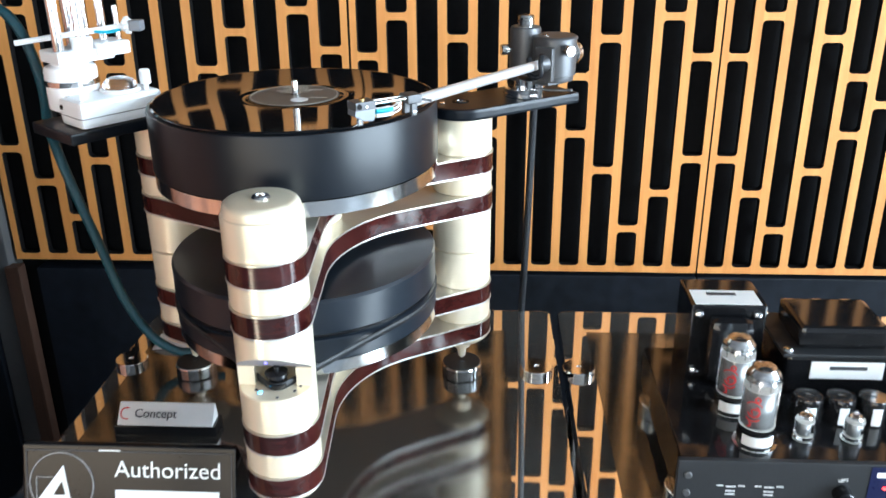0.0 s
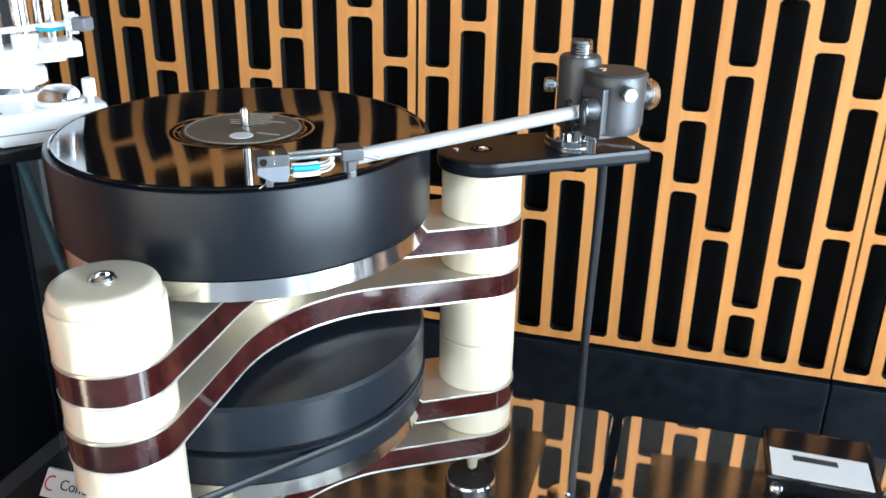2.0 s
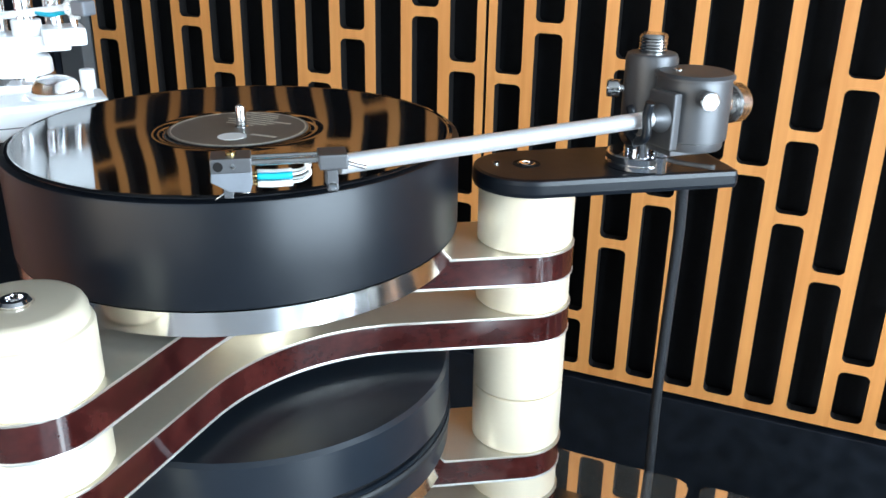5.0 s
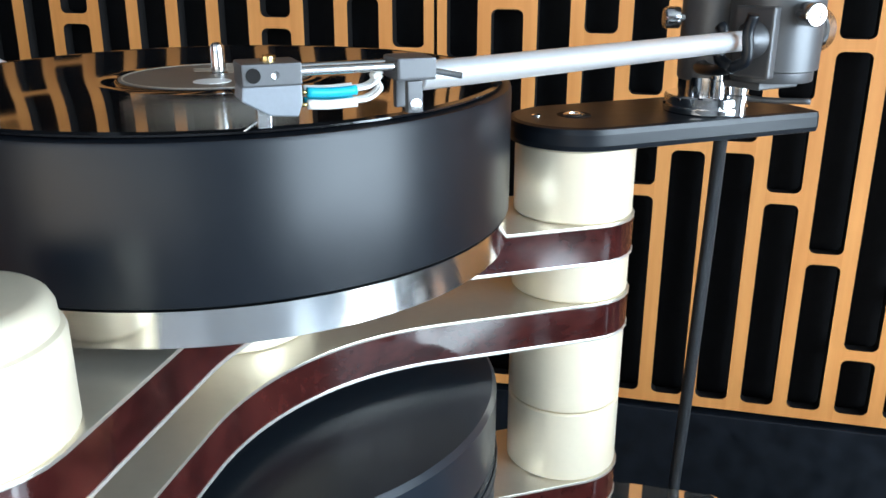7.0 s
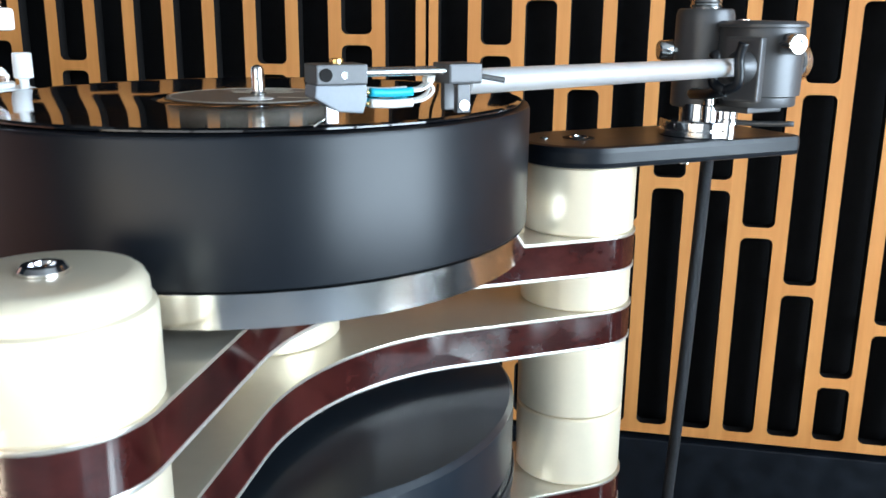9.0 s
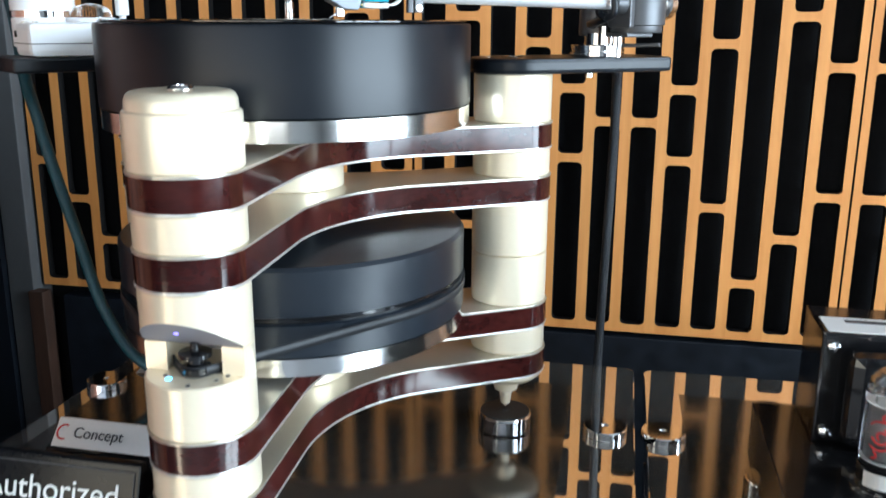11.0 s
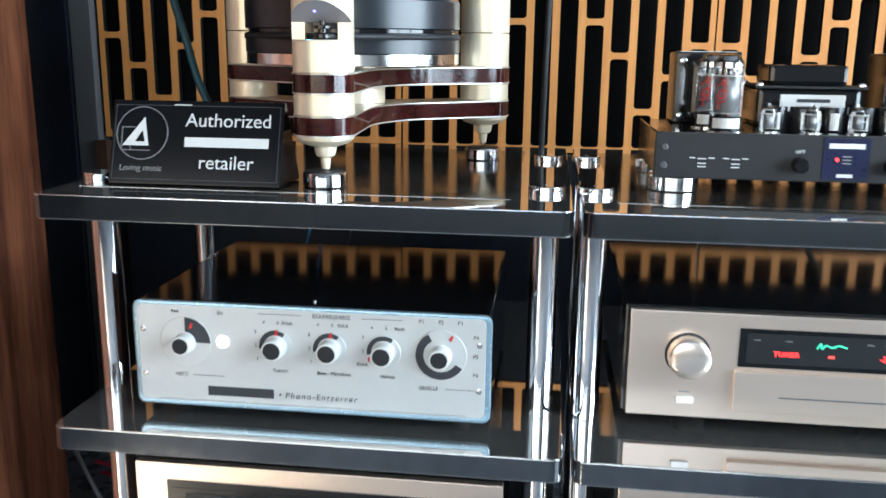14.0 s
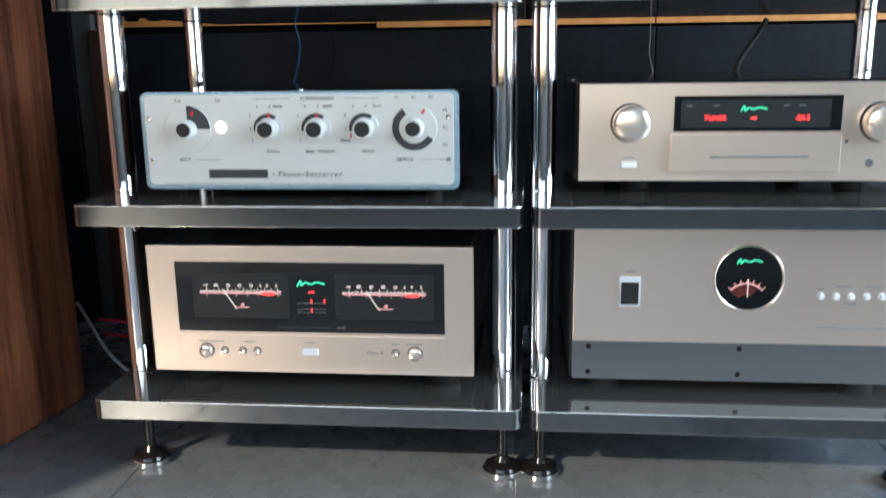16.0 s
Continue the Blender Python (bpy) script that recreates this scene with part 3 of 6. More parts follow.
part("motor_pulley", lathe([(0.008, 0.826), (0.010, 0.828), (0.010, 0.832), (0.0055, 0.834), (0.0055, 0.838), (0.011, 0.839), (0.011, 0.842), (0.003, 0.843), (0.003, 0.848), (0, 0.848)], (F[0] + 0.002, F[1] - 0.010, 0), 28), M["black_gloss"], tt, "black belt pulley")
part("indicator", lathe([(0.0016, 0), (0.0016, 0.0004), (0, 0.0004)], (F[0] - 0.004, F[1] - 0.0215, 0.8584), 14, Vector((0, -0.62, -0.785)).to_track_quat("Z", "Y").to_matrix().to_4x4()), M["violet"], house, "lit blue pilot lamp")
part("indicator", lathe([(0.0022, 0.826), (0.0022, 0.8264), (0, 0.8264)], (F[0] - 0.012, F[1] - 0.022, 0), 16), M["blue"], tt, "lit blue dot")
for dx, dy in ((-0.017, -0.017), (0.006, -0.030), (0.020, -0.018), (0.024, -0.009)):
    part("button_hole", lathe([(0.0016, 0.826), (0.0016, 0.8263), (0, 0.8263)], (F[0] + dx, F[1] + dy, 0), 12), M["dark_ink"], tt)
# platters
C, CT = (*P, 0), (*P, -0.003)
part("platter_ring", lathe([(0.150, 0.9735), (0.1545, 0.9743), (0.1545, 0.9897), (0.150, 0.9905)], CT, 128), M["alu"], tt, "brushed aluminium platter ring")
part("platter", lathe([(0.150, 0.9905), (0.1548, 0.9909), (0.1553, 0.9915), (0.1553, 1.0535), (0.1545, 1.0555), (0.1525, 1.056), (0.05, 1.056)], CT, 160), M["black_satin"], tt, "thick black satin platter")
part("bearing", lathe([(0.048, 0.964), (0.048, 0.9705)], C, 64), M["cream"], tt)
part("bearing", lathe([(0.043, 0.914), (0.044, 0.915), (0.044, 0.938), (0.043, 0.939)], C, 64), M["cream"], tt, "cream bearing block")
part("bearing", lathe([(0.03, 0.879), (0.03, 0.889)], C, 48), M["black_satin"], tt)
part("bearing", lathe([(0.043, 0.738), (0.044, 0.739), (0.044, 0.762), (0.043, 0.763)], C, 64), M["cream"], tt, "cream bearing block")
part("drive_platter", lathe([(0.148, 0.8395), (0.151, 0.841), (0.151, 0.876), (0.1485, 0.879), (0.02, 0.8793)], C, 128), M["drive_satin"], tt, "black drive platter")
part("spacer", lathe([(0.1465, 0.835), (0.1465, 0.8395)], C, 96), M["black_gloss"], tt)
part("drive_platter", lathe([(0.149, 0.808), (0.151, 0.809), (0.151, 0.834), (0.149, 0.835)], C, 128), M["drive_satin"], tt, "black lower drive platter")
part("platter_ring", lathe([(0.147, 0.793), (0.1505, 0.7937), (0.1505, 0.8075), (0.147, 0.808)], C, 128), M["alu"], tt, "brushed aluminium ring")
part("bearing", lathe([(0.048, 0.788), (0.048, 0.793)], C, 48), M["cream"], tt)


def belt(c0, r0, c1, r1, z0, z1, th=0.0012):
    """A flat belt round two wheels."""
    a, b = Vector(c0), Vector(c1)
    d = b - a
    base = math.atan2(d.y, d.x)
    phi = math.acos((r0 - r1) / d.length)

    def line(grow):
        pts = []
        for k in range(49):
            t = base + phi + (2 * math.pi - 2 * phi) * k / 48
            pts.append((a.x + (r0 + grow) * math.cos(t), a.y + (r0 + grow) * math.sin(t)))
        for k in range(13):
            t = base - phi + 2 * phi * k / 12
            pts.append((b.x + (r1 + grow) * math.cos(t), b.y + (r1 + grow) * math.sin(t)))
        return pts
    own = bmesh.new()
    rings = [[own.verts.new((x, y, z)) for x, y in line(g)] for g, z in ((0, z0), (th, z0), (th, z1), (0, z1))]
    n = len(rings[0])
    for a_, b_ in zip(rings, rings[1:] + rings[:1]):
        for i in range(n):
            own.faces.new((a_[i], a_[(i + 1) % n], b_[(i + 1) % n], b_[i])).smooth = True
    return own


part("drive_belt", belt(P, 0.1512, (F[0] + 0.002, F[1] - 0.008), 0.0095, 0.8265, 0.8335), M["black_matt"], tt, "flat black rubber belt")
# feet
discs = []
for q in (F, R, L):
    foot = part("foot_cone", lathe([(TR - 0.001, 0.713), (TR - 0.002, 0.709), (0.030, 0.704), (0.014, 0.699), (0.013, 0.693), (0.0115, 0.688), (0.0065, 0.685), (0.0050, 0.672), (0.003, 0.6705), (0, 0.667)][::-1], (*q, 0), 48), M["cream"], tt, "cream cone foot")
    discs.append(part("foot_disc", lathe([(0.0255, TOP + 0.001), (0.0272, TOP + 0.0025), (0.0272, TOP + 0.0165), (0.0262, TOP + 0.0183), (0.0255, TOP + 0.0187), (0.0255, TOP + 0.0183)], (*q, 0), 56), M["chrome"], tt, "chrome support disc"))
    discs.append(part("disc_pad", lathe([(0.0253, TOP + 0.0188), (0.0250, TOP + 0.0200), (0.004, TOP + 0.0206), (0.0035, TOP + 0.0215), (0, TOP + 0.0215)], (*q, 0), 40), M["black_matt"], tt))

# ---- record ----
rec = tagged(part("record", lathe([(0.149, 0), (0.1507, 0.0008), (0.1507, 0.0016), (0.1485, 0.0024), (0.1465, 0.0019), (0.062, 0.0019), (0.060, 0.0016), (0.0505, 0.0016), (0.0492, 0.0022)], (0, 0, 0), 128), M["vinyl"]), "glossy black vinyl record lying on the platter", "record")
rec.location = (*P, 1.0532)
lab = part("label", lathe([(0.0485, 0.0022), (0.0485, 0.0026), (0.0040, 0.0026)], (0, 0, 0), 72), M["label"], rec, "dark brown paper label")
part("label_rim", lathe([(0.0462, 0.0026), (0.0462, 0.0028), (0.0470, 0.0028), (0.0470, 0.0026), (0.0462, 0.0026)], (0, 0, 0), 72), M["label_ink"], lab)
part("label_sticker", lathe([(0.0095, 0.0026), (0.0095, 0.0029), (0, 0.0029)], (0.010, -0.022, 0), 32), M["paper"], lab, "small round white sticker")
random.seed(4)
for k in range(9):
    wdt = random.uniform(0.018, 0.045)
    yy = 0.040 - k * 0.0052
    if abs(yy) > 0.006:
        xc = random.uniform(-0.008, 0.008)
        part("print_line", box(xc - wdt / 2, xc + wdt / 2, yy, yy + 0.0016, 0.00262, 0.0028), M["label_ink"], lab)
part("print_line", box(0.018, 0.038, -0.012, -0.009, 0.00262, 0.0028), M["label_ink"], lab)
spin = tagged(part("spindle", lathe([(0.0046, 1.0555), (0.0046, 1.0568), (0.0038, 1.0574), (0.0037, 1.0695), (0.0030, 1.0715), (0.0012, 1.0725), (0, 1.0725)], (P[0] + 0.001, P[1] + 0.002, 0), 28), M["steel"]), "polished steel spindle through the record", "spindle")

# ---- right armboard and tonearm ----
ang = math.atan2(R[1] - P[1], R[0] - P[0])
U, V = Vector((math.cos(ang), math.sin(ang))), Vector((-math.sin(ang), math.cos(ang)))


def board_outline(at, u, v, half, length, corner):
    at = Vector(at)
    pts = [at + half * (u * math.cos(t) + v * math.sin(t)) for t in (math.pi / 2 + math.pi * k / 20 for k in range(21))]
    for sx, a0 in ((-1, -math.pi / 2), (1, 0)):
        c = at + u * (length - corner) + v * sx * (half - corner)
        pts += [c + corner * (u * math.cos(t) + v * math.sin(t)) for t in (a0 + math.pi / 2 * k / 5 for k in range(6))]
    return [(p.x, p.y) for p in pts]


UB = Vector((math.cos(radians(36)), math.sin(radians(36))))
VB = Vector((-UB.y, UB.x))
ab = tagged(part("armboard", prism(board_outline(R, UB, VB, 0.042, 0.152, 0.004), 1.011, 1.025, 0.0038), M["black_satin"]), "black satin armboard on the cream tower", "armboard")
# flat near-black disc, painting the shade of a recess round the screw
part("screw_well", lathe([(0.0105, 1.0250), (0.0105, 1.0253), (0, 1.0253)], (R[0] - 0.002, R[1] + 0.002, 0), 28), M["core"], ab)
part("board_screw", lathe([(0.0065, 1.025), (0.0065, 1.0256), (0.0055, 1.0262), (0.003, 1.0262), (0.0028, 1.0252), (0, 1.0252)], (R[0] - 0.002, R[1] + 0.002, 0), 24), M["chrome"], ab, "chrome hexagon screw")
part("board_screw", lathe([(0.003, 1.025), (0.003, 1.0256), (0, 1.0256)], (R[0] - 0.024, R[1] - 0.006, 0), 16), M["chrome"], ab)
part("board_screw", lathe([(0.004, 1.005), (0.004, 1.011)], (0.228, 0.372, 0), 16), M["chrome"], ab)

A, B = Vector((0.235, 0.378)), Vector((0.2695, 0.359))
arm = thing("tonearm", "tonearm with a silver tube, grey bearing housing and grey cartridge", "tonearm", at=(0, 0, 0))
basec = (0.2345, 0.370)
part("base_flange", lathe([(0.0250, 1.0252), (0.0255, 1.0260), (0.0255, 1.0292), (0.0235, 1.0296), (0.0235, 1.0308), (0.0250, 1.0312), (0.0250, 1.0352), (0.0240, 1.0362), (0, 1.0364)], (*basec, 0), 56), M["chrome"], arm, "two-step chrome flange")
part("base_collar", lathe([(0.0125, 1.0362), (0.0125, 1.0465)], (*basec, 0), 32), M["chrome"], arm)
part("bridge", prism([(0.240, 0.352), (0.262, 0.335), (0.285, 0.356), (0.285, 0.372), (0.262, 0.388), (0.244, 0.384)], 1.0435, 1.0475, 0.001), M["anodised"], arm, "grey bridge plate")
part("pillar", lathe([(0.0180, 1.044), (0.0190, 1.0455), (0.0190, 1.1035), (0.0180, 1.107), (0.0165, 1.108), (0, 1.108)], (*A, 0), 48), M["anodised"], arm, "dark grey anodised pillar")
knob_prof = [(0.0098, 1.108)] + [(0.0098 + (0.0004 if k % 2 else 0), 1.109 + k * 0.0011) for k in range(10)] + [(0.0092, 1.121), (0.0085, 1.1216), (0, 1.1216)]
part("pillar_knob", lathe(knob_prof, (*A, 0), 36), M["steel"], arm, "knurled steel knob")
house = part("bearing_housing", lathe([(0.0235, 1.0475), (0.0240, 1.0485), (0.0240, 1.0535), (0.0262, 1.0545), (0.0262, 1.0935), (0.0255, 1.0965), (0.0275, 1.0968), (0.0275, 1.0985), (0.0250, 1.1005), (0, 1.1008)], (*B, 0), 64), M["anodised"], arm, "dark grey anodised bearing housing")
part("housing_screw", lathe([(0.004, 1.1008), (0.004, 1.1013), (0, 1.1013)], (B.x - 0.012, B.y - 0.002, 0), 16), M["alu"], house)
AE, AF = Vector((0.2555, 0.327, 1.0730)), Vector((0.1175, 0.1255, 1.0752))
ad = (AF - AE).normalized()
side = Vector((-ad.y, ad.x, 0)).normalized()   # away from the spindle
yoke = box(-0.012, 0.012, -0.0035, 0.0035, -0.021, 0.018, 0.0015)
yoke.transform(Matrix.Translation(AE - ad * 0.001) @ Matrix(((side.x, ad.x, 0, 0), (side.y, ad.y, 0, 0), (0, 0, 1, 0), (0, 0, 0, 1))))
part("bearing_yoke", yoke, M["anodised"], house)
part("cone_collar", lathe([(0.0105, 0), (0.0105, 0.003), (0.0062, 0.010), (0.0060, 0.012)], AE, 28, ad.to_track_quat("Z", "Y").to_matrix().to_4x4()), M["anodised"], arm)
part("arm_tube", rod(AE, AF, 0.0055, 32), M["arm_silver"], arm, "silver brushed arm tube")
wd = -ad
wd = Vector((wd.x, wd.y, 0)).normalized()
bq = Vector((B.x, B.y, 1.0735))
axis = Matrix.Translation(bq) @ wd.to_track_quat("Z", "Y").to_matrix().to_4x4()
part("counterweight", lathe([(0.006, 0.024), (0.0095, 0.0255), (0.0095, 0.0365), (0.0135, 0.037), (0.0145, 0.038), (0.0145, 0.047), (0.0130, 0.049), (0.004, 0.0495), (0.004, 0.058), (0.003, 0.0605), (0, 0.0605)], (0, 0, 0), 40, axis), M["alu"], arm, "stepped steel counterweight")
sk = Vector((0.2805, 0.3335, 1.0870))
sdir = Vector((0.5, -0.86, 0)).normalized()
part("side_knob", lathe([(0.003, -0.006), (0.003, 0), (0.0062, 0.0004), (0.0066, 0.001), (0.0066, 0.0105), (0.0058, 0.0115), (0.003, 0.0115), (0.0028, 0.0105), (0, 0.0105)], sk, 28, sdir.to_track_quat("Z", "Y").to_matrix().to_4x4()), M["steel"], arm, "knurled steel thumb screw")
pk = Vector((A.x - 0.0175, A.y - 0.006, 1.081))
pdir = Vector((-1, -0.25, 0)).normalized()
part("side_knob", lathe([(0.003, -0.001), (0.003, 0.0025), (0.0062, 0.003), (0.0066, 0.004), (0.0066, 0.0115), (0.0055, 0.0125), (0, 0.0125)], pk, 28, pdir.to_track_quat("Z", "Y").to_matrix().to_4x4()), M["steel"], arm, "knurled steel thumb screw")
# arm rest and lift
RS = Vector((0.2435, 0.304, 0))
part("rest_post", lathe([(0.0062, 1.0252), (0.0062, 1.0345), (0.0075, 1.0348), (0.0075, 1.0375), (0.0066, 1.038), (0.0066, 1.054), (0.0058, 1.0548), (0, 1.0548)], (0.2520, 0.3570, 0), 28), M["chrome"], arm, "chrome rest post")
clip = bmesh.new()
hose([(A.x - 0.004, A.y - 0.016, 1.054), (0.228, 0.340, 1.055), (0.236, 0.316, 1.057), (RS.x, RS.y, 1.060)], 0.0034, 10, 6, clip)
for s, up_ in ((-1, 1.082), (1, 1.0885)):
    q = Vector((RS.x, RS.y, 0)) + side * s * 0.0075
    hose([(RS.x, RS.y, 1.060), (q.x, q.y, 1.064), (q.x + side.x * s * 0.001, q.y + side.y * s * 0.001, 1.070), (q.x, q.y, 1.079), (q.x + side.x * s * 0.002, q.y + side.y * s * 0.002, up_)], 0.0032, 10, 6, clip)
part("rest_clip", clip, M["black_satin"], arm, "black forked arm clip")
part("lift_post", lathe([(0.0048, 1.0252), (0.0048, 1.0462), (0.0042, 1.047), (0.0042, 1.053), (0, 1.0532)], (0.2400, 0.3520, 0), 24), M["chrome"], arm)
part("lift_lever", hose([(0.252, 0.357, 1.036), (0.270, 0.350, 1.036), (0.292, 0.345, 1.037)], 0.0018, 10, 6), M["anodised"], arm)
# headshell
HS = Vector((0.0750, 0.0940, 1.0780))
hd = Vector((-0.81, -0.59, 0)).normalized()
hside = Vector((-hd.y, hd.x, 0))
hx = Matrix(((hd.x, hside.x, 0, 0), (hd.y, hside.y, 0, 0), (0, 0, 1, 0), (0, 0, 0, 1)))
hs_at = Matrix.Translation(HS) @ hx @ Matrix.Diagonal((0.86, 0.82, 0.88, 1))   # local x towards the stylus, y to the outer side


def on_head(bm):
    bm.transform(hs_at)
    return bm


part("arm_clamp", on_head(box(-0.067, -0.049, -0.0105, 0.0105, -0.0035, 0.0060, 0.0012)), M["anodised"], arm, "grey slotted clamp")
part("clamp_cheek", on_head(box(-0.0605, -0.0535, -0.0105, -0.0060, -0.0170, -0.0036, 0.0006)), M["anodised"], arm)
part("clamp_cheek", on_head(box(-0.0605, -0.0535, 0.0060, 0.0105, -0.0170, -0.0036, 0.0006)), M["anodised"], arm)
part("clamp_screw", on_head(lathe([(0.0026, 0), (0.0026, 0.0008), (0, 0.001)], (-0.0570, -0.0105, -0.0135), 16, Matrix.Rotation(radians(90), 4, "X"))), M["steel"], arm)
part("clamp_screw", on_head(lathe([(0.0026, 0), (0.0026, 0.0008), (0, 0.001)], (-0.0570, 0.0105, -0.0135), 16, Matrix.Rotation(radians(-90), 4, "X"))), M["steel"], arm)
part("clamp_bar", on_head(rod((-0.066, 0.007, 0.000), (-0.078, 0.013, -0.002), 0.0014, 10)), M["steel"], arm)
for yy in (-0.0062, 0.0062):
    part("guide_rod", on_head(rod((-0.050, yy, 0.0025), (0.004, yy, 0.0025), 0.0019, 14)), M["steel"], arm)
part("carrier", on_head(box(-0.008, 0.0165, -0.0105, 0.0105, -0.0025, 0.0065, 0.0008)), M["anodised"], arm, "dark grey cartridge carrier")
part("carrier_bolt", on_head(lathe([(0.0034, 0.0065), (0.0034, 0.0085), (0.0022, 0.0088), (0, 0.008)], (0.004, 0.0005, 0), 16)), M["brass"], arm, "brass bolt")
part("carrier_bolt", on_head(lathe([(0.003, 0), (0.003, 0.0006), (0, 0.0004)], (0.012, 0.0105, 0.002), 16, Matrix.Rotation(radians(-90), 4, "X"))), M["core"], arm)
part("carrier_bolt", on_head(lathe([(0.0016, 0), (0.0016, 0.0006), (0, 0.0004)], (0.003, 0.0105, 0.002), 16, Matrix.Rotation(radians(-90), 4, "X"))), M["steel"], arm)
cart = bmesh.new()
prof = [(-0.008, -0.0025), (0.0165, -0.0025), (0.0172, -0.008), (0.006, -0.0145), (-0.006, -0.0155), (-0.008, -0.010)]
lo = [cart.verts.new((x, -0.009, z)) for x, z in prof]
hi = [cart.verts.new((x, 0.009, z)) for x, z in prof]
cart.faces.new(lo)
cart.faces.new(hi[::-1])
for i in range(6):
    cart.faces.new((lo[i], hi[i], hi[(i + 1) % 6], lo[(i + 1) % 6]))
soften(cart, 0.0008, 2, 0.3)
part("cartridge", on_head(cart), M["cartridge"], arm, "faceted grey cartridge")
part("stylus_guard", on_head(box(0.004, 0.010, -0.0022, 0.0022, -0.0205, -0.010, 0.0006)), M["steel"], arm)
part("stylus", on_head(rod((0.007, 0, -0.016), (0.0155, 0, -0.0215), 0.0007, 8)), M["steel"], arm)
for yy, zz, mm in ((0.004, -0.0065, "teal_lead"), (-0.004, -0.0065, "white_lead"), (0.004, -0.0115, "white_lead"), (-0.004, -0.0115, "teal_lead")):
    part("lead_pin", on_head(rod((-0.008, yy, zz), (-0.0115, yy, zz), 0.0009, 8)), M["brass"], arm)
    part("lead_sleeve", on_head(hose([(-0.0110, yy, zz), (-0.021, yy, zz - 0.0006), (-0.0325, yy, zz - 0.0002)], 0.0021, 10, 5)), M[mm], arm)
    part("lead_wire", on_head(hose([(-0.0325, yy, zz), (-0.039, yy * 0.9, zz + 0.001), (-0.044, yy * 0.7, zz + 0.005), (-0.041, yy * 0.6, -0.0015), (-0.045, yy * 0.5, 0.0)], 0.0009, 8, 6)), M["white_lead"], arm)

tagged(part("tonearm_cable", hose([(0.2530, 0.462, 1.012), (0.2535, 0.480, 0.990), (0.2535, 0.496, 0.93), (0.2515, 0.503, 0.83), (0.2495, 0.514, 0.74), (0.2480, 0.538, 0.64), (0.2470, 0.552, 0.50)], 0.0052, 14, 10), M["cable"]), "braided black tonearm cable hanging down behind the shelf", "cable")

# ---- left armboard with a second, silver tonearm ----
ul = Vector((-0.62, -0.785)).normalized()
vl = Vector((-ul.y, ul.x))
abl = tagged(part("armboard", prism(board_outline(L, ul, vl, 0.045, 0.150, 0.003), 1.011, 1.024, 0.0025), M["black_satin"]), "black satin armboard carrying a silver linear tonearm", "armboard")
la = thing("linear_tonearm", "bright silver linear-tracking tonearm with upright rods", "tonearm")
la_at = Matrix.Translation((L[0] + ul.x * 0.085, L[1] + ul.y * 0.085, 1.0242)) @ Matrix(((ul.x, vl.x, 0, 0), (ul.y, vl.y, 0, 0), (0, 0, 1, 0), (0, 0, 0, 1)))


def on_left(bm):
    bm.transform(la_at)
    return bm


part("base_block", on_left(box(-0.052, 0.048, -0.008, 0.042, 0, 0.030, 0.006)), M["silver"], la, "rounded silver base block")
part("base_screw", on_left(lathe([(0.003, 0), (0.003, 0.001), (0, 0.001)], (0.048, 0.000, 0.020), 14, Matrix.Rotation(radians(90), 4, "Y"))), M["core"], la)
part("base_line", on_left(box(-0.0524, 0.0484, -0.0084, 0.0424, 0.0115, 0.0123, 0.0002)), M["anodised"], la)
part("turret", on_left(lathe([(0.024, 0.004), (0.029, 0.007), (0.029, 0.050), (0.027, 0.054), (0.020, 0.056), (0.020, 0.060), (0, 0.060)], (0.010, -0.044, 0.001), 48)), M["silver"], la, "round silver turret")
part("cable_band", on_left(lathe([(0.0292, 0.034), (0.0300, 0.0345), (0.0300, 0.0405), (0.0292, 0.041)], (0.010, -0.044, 0), 40)), M["chrome"], la, "chrome cable band")
part("bridge_block", on_left(box(-0.034, 0.034, -0.064, -0.018, 0.060, 0.074, 0.003)), M["silver"], la)
part("bridge_wing", on_left(box(-0.046, -0.012, -0.040, -0.002, 0.066, 0.081, 0.003)), M["silver"], la)
for k, (px, py, pr, top) in enumerate(((-0.022, -0.056, 0.004, 0.190), (-0.004, -0.058, 0.006, 0.190), (0.016, -0.050, 0.0045, 0.190), (0.026, -0.030, 0.006, 0.190), (-0.002, -0.030, 0.0075, 0.190), (-0.026, -0.024, 0.005, 0.190), (-0.038, -0.012, 0.003, 0.120))):
    part("upright_rod", on_left(rod((px, py, 0.074), (px, py, top), pr, 20)), M["chrome"], la)
part("collar", on_left(lathe([(0.0115, 0.074), (0.0120, 0.075), (0.0120, 0.086), (0.0110, 0.087)], (-0.002, -0.030, 0), 28)), M["silver"], la)
part("top_plate", on_left(lathe([(0.021, 0.0302), (0.022, 0.0310), (0.022, 0.0335), (0.020, 0.0345)], (-0.014, 0.018, 0), 40)), M["silver"], la)
dome = part("dome", on_left(lathe([(0.0190, 0.0346), (0.0185, 0.0385), (0.0160, 0.0425), (0.0110, 0.0455), (0.0050, 0.0470), (0, 0.0472)], (-0.014, 0.018, 0), 36)), M["clear"], la, "clear glass dome")
dome.visible_shadow = False
part("thumb_knob", on_left(lathe([(0.003, 0.030), (0.003, 0.036), (0.006, 0.037), (0.006, 0.052), (0.005, 0.053), (0, 0.053)], (-0.038, 0.033, 0), 20)), M["silver"], la)
for qx, qy in ((0.040, 0.034), (0.040, 0.000), (-0.030, -0.001)):
    part("base_screw", on_left(lathe([(0.0026, 0.0300), (0.0026, 0.0308), (0.0015, 0.0308), (0.0013, 0.0303), (0, 0.0303)], (qx, qy, 0), 14)), M["steel"], la)
part("arm_tube", rod((-0.352, 0.262, 1.106), (-0.232, 0.275, 1.123), 0.0032, 20), M["silver"], la, "slim silver arm tube")
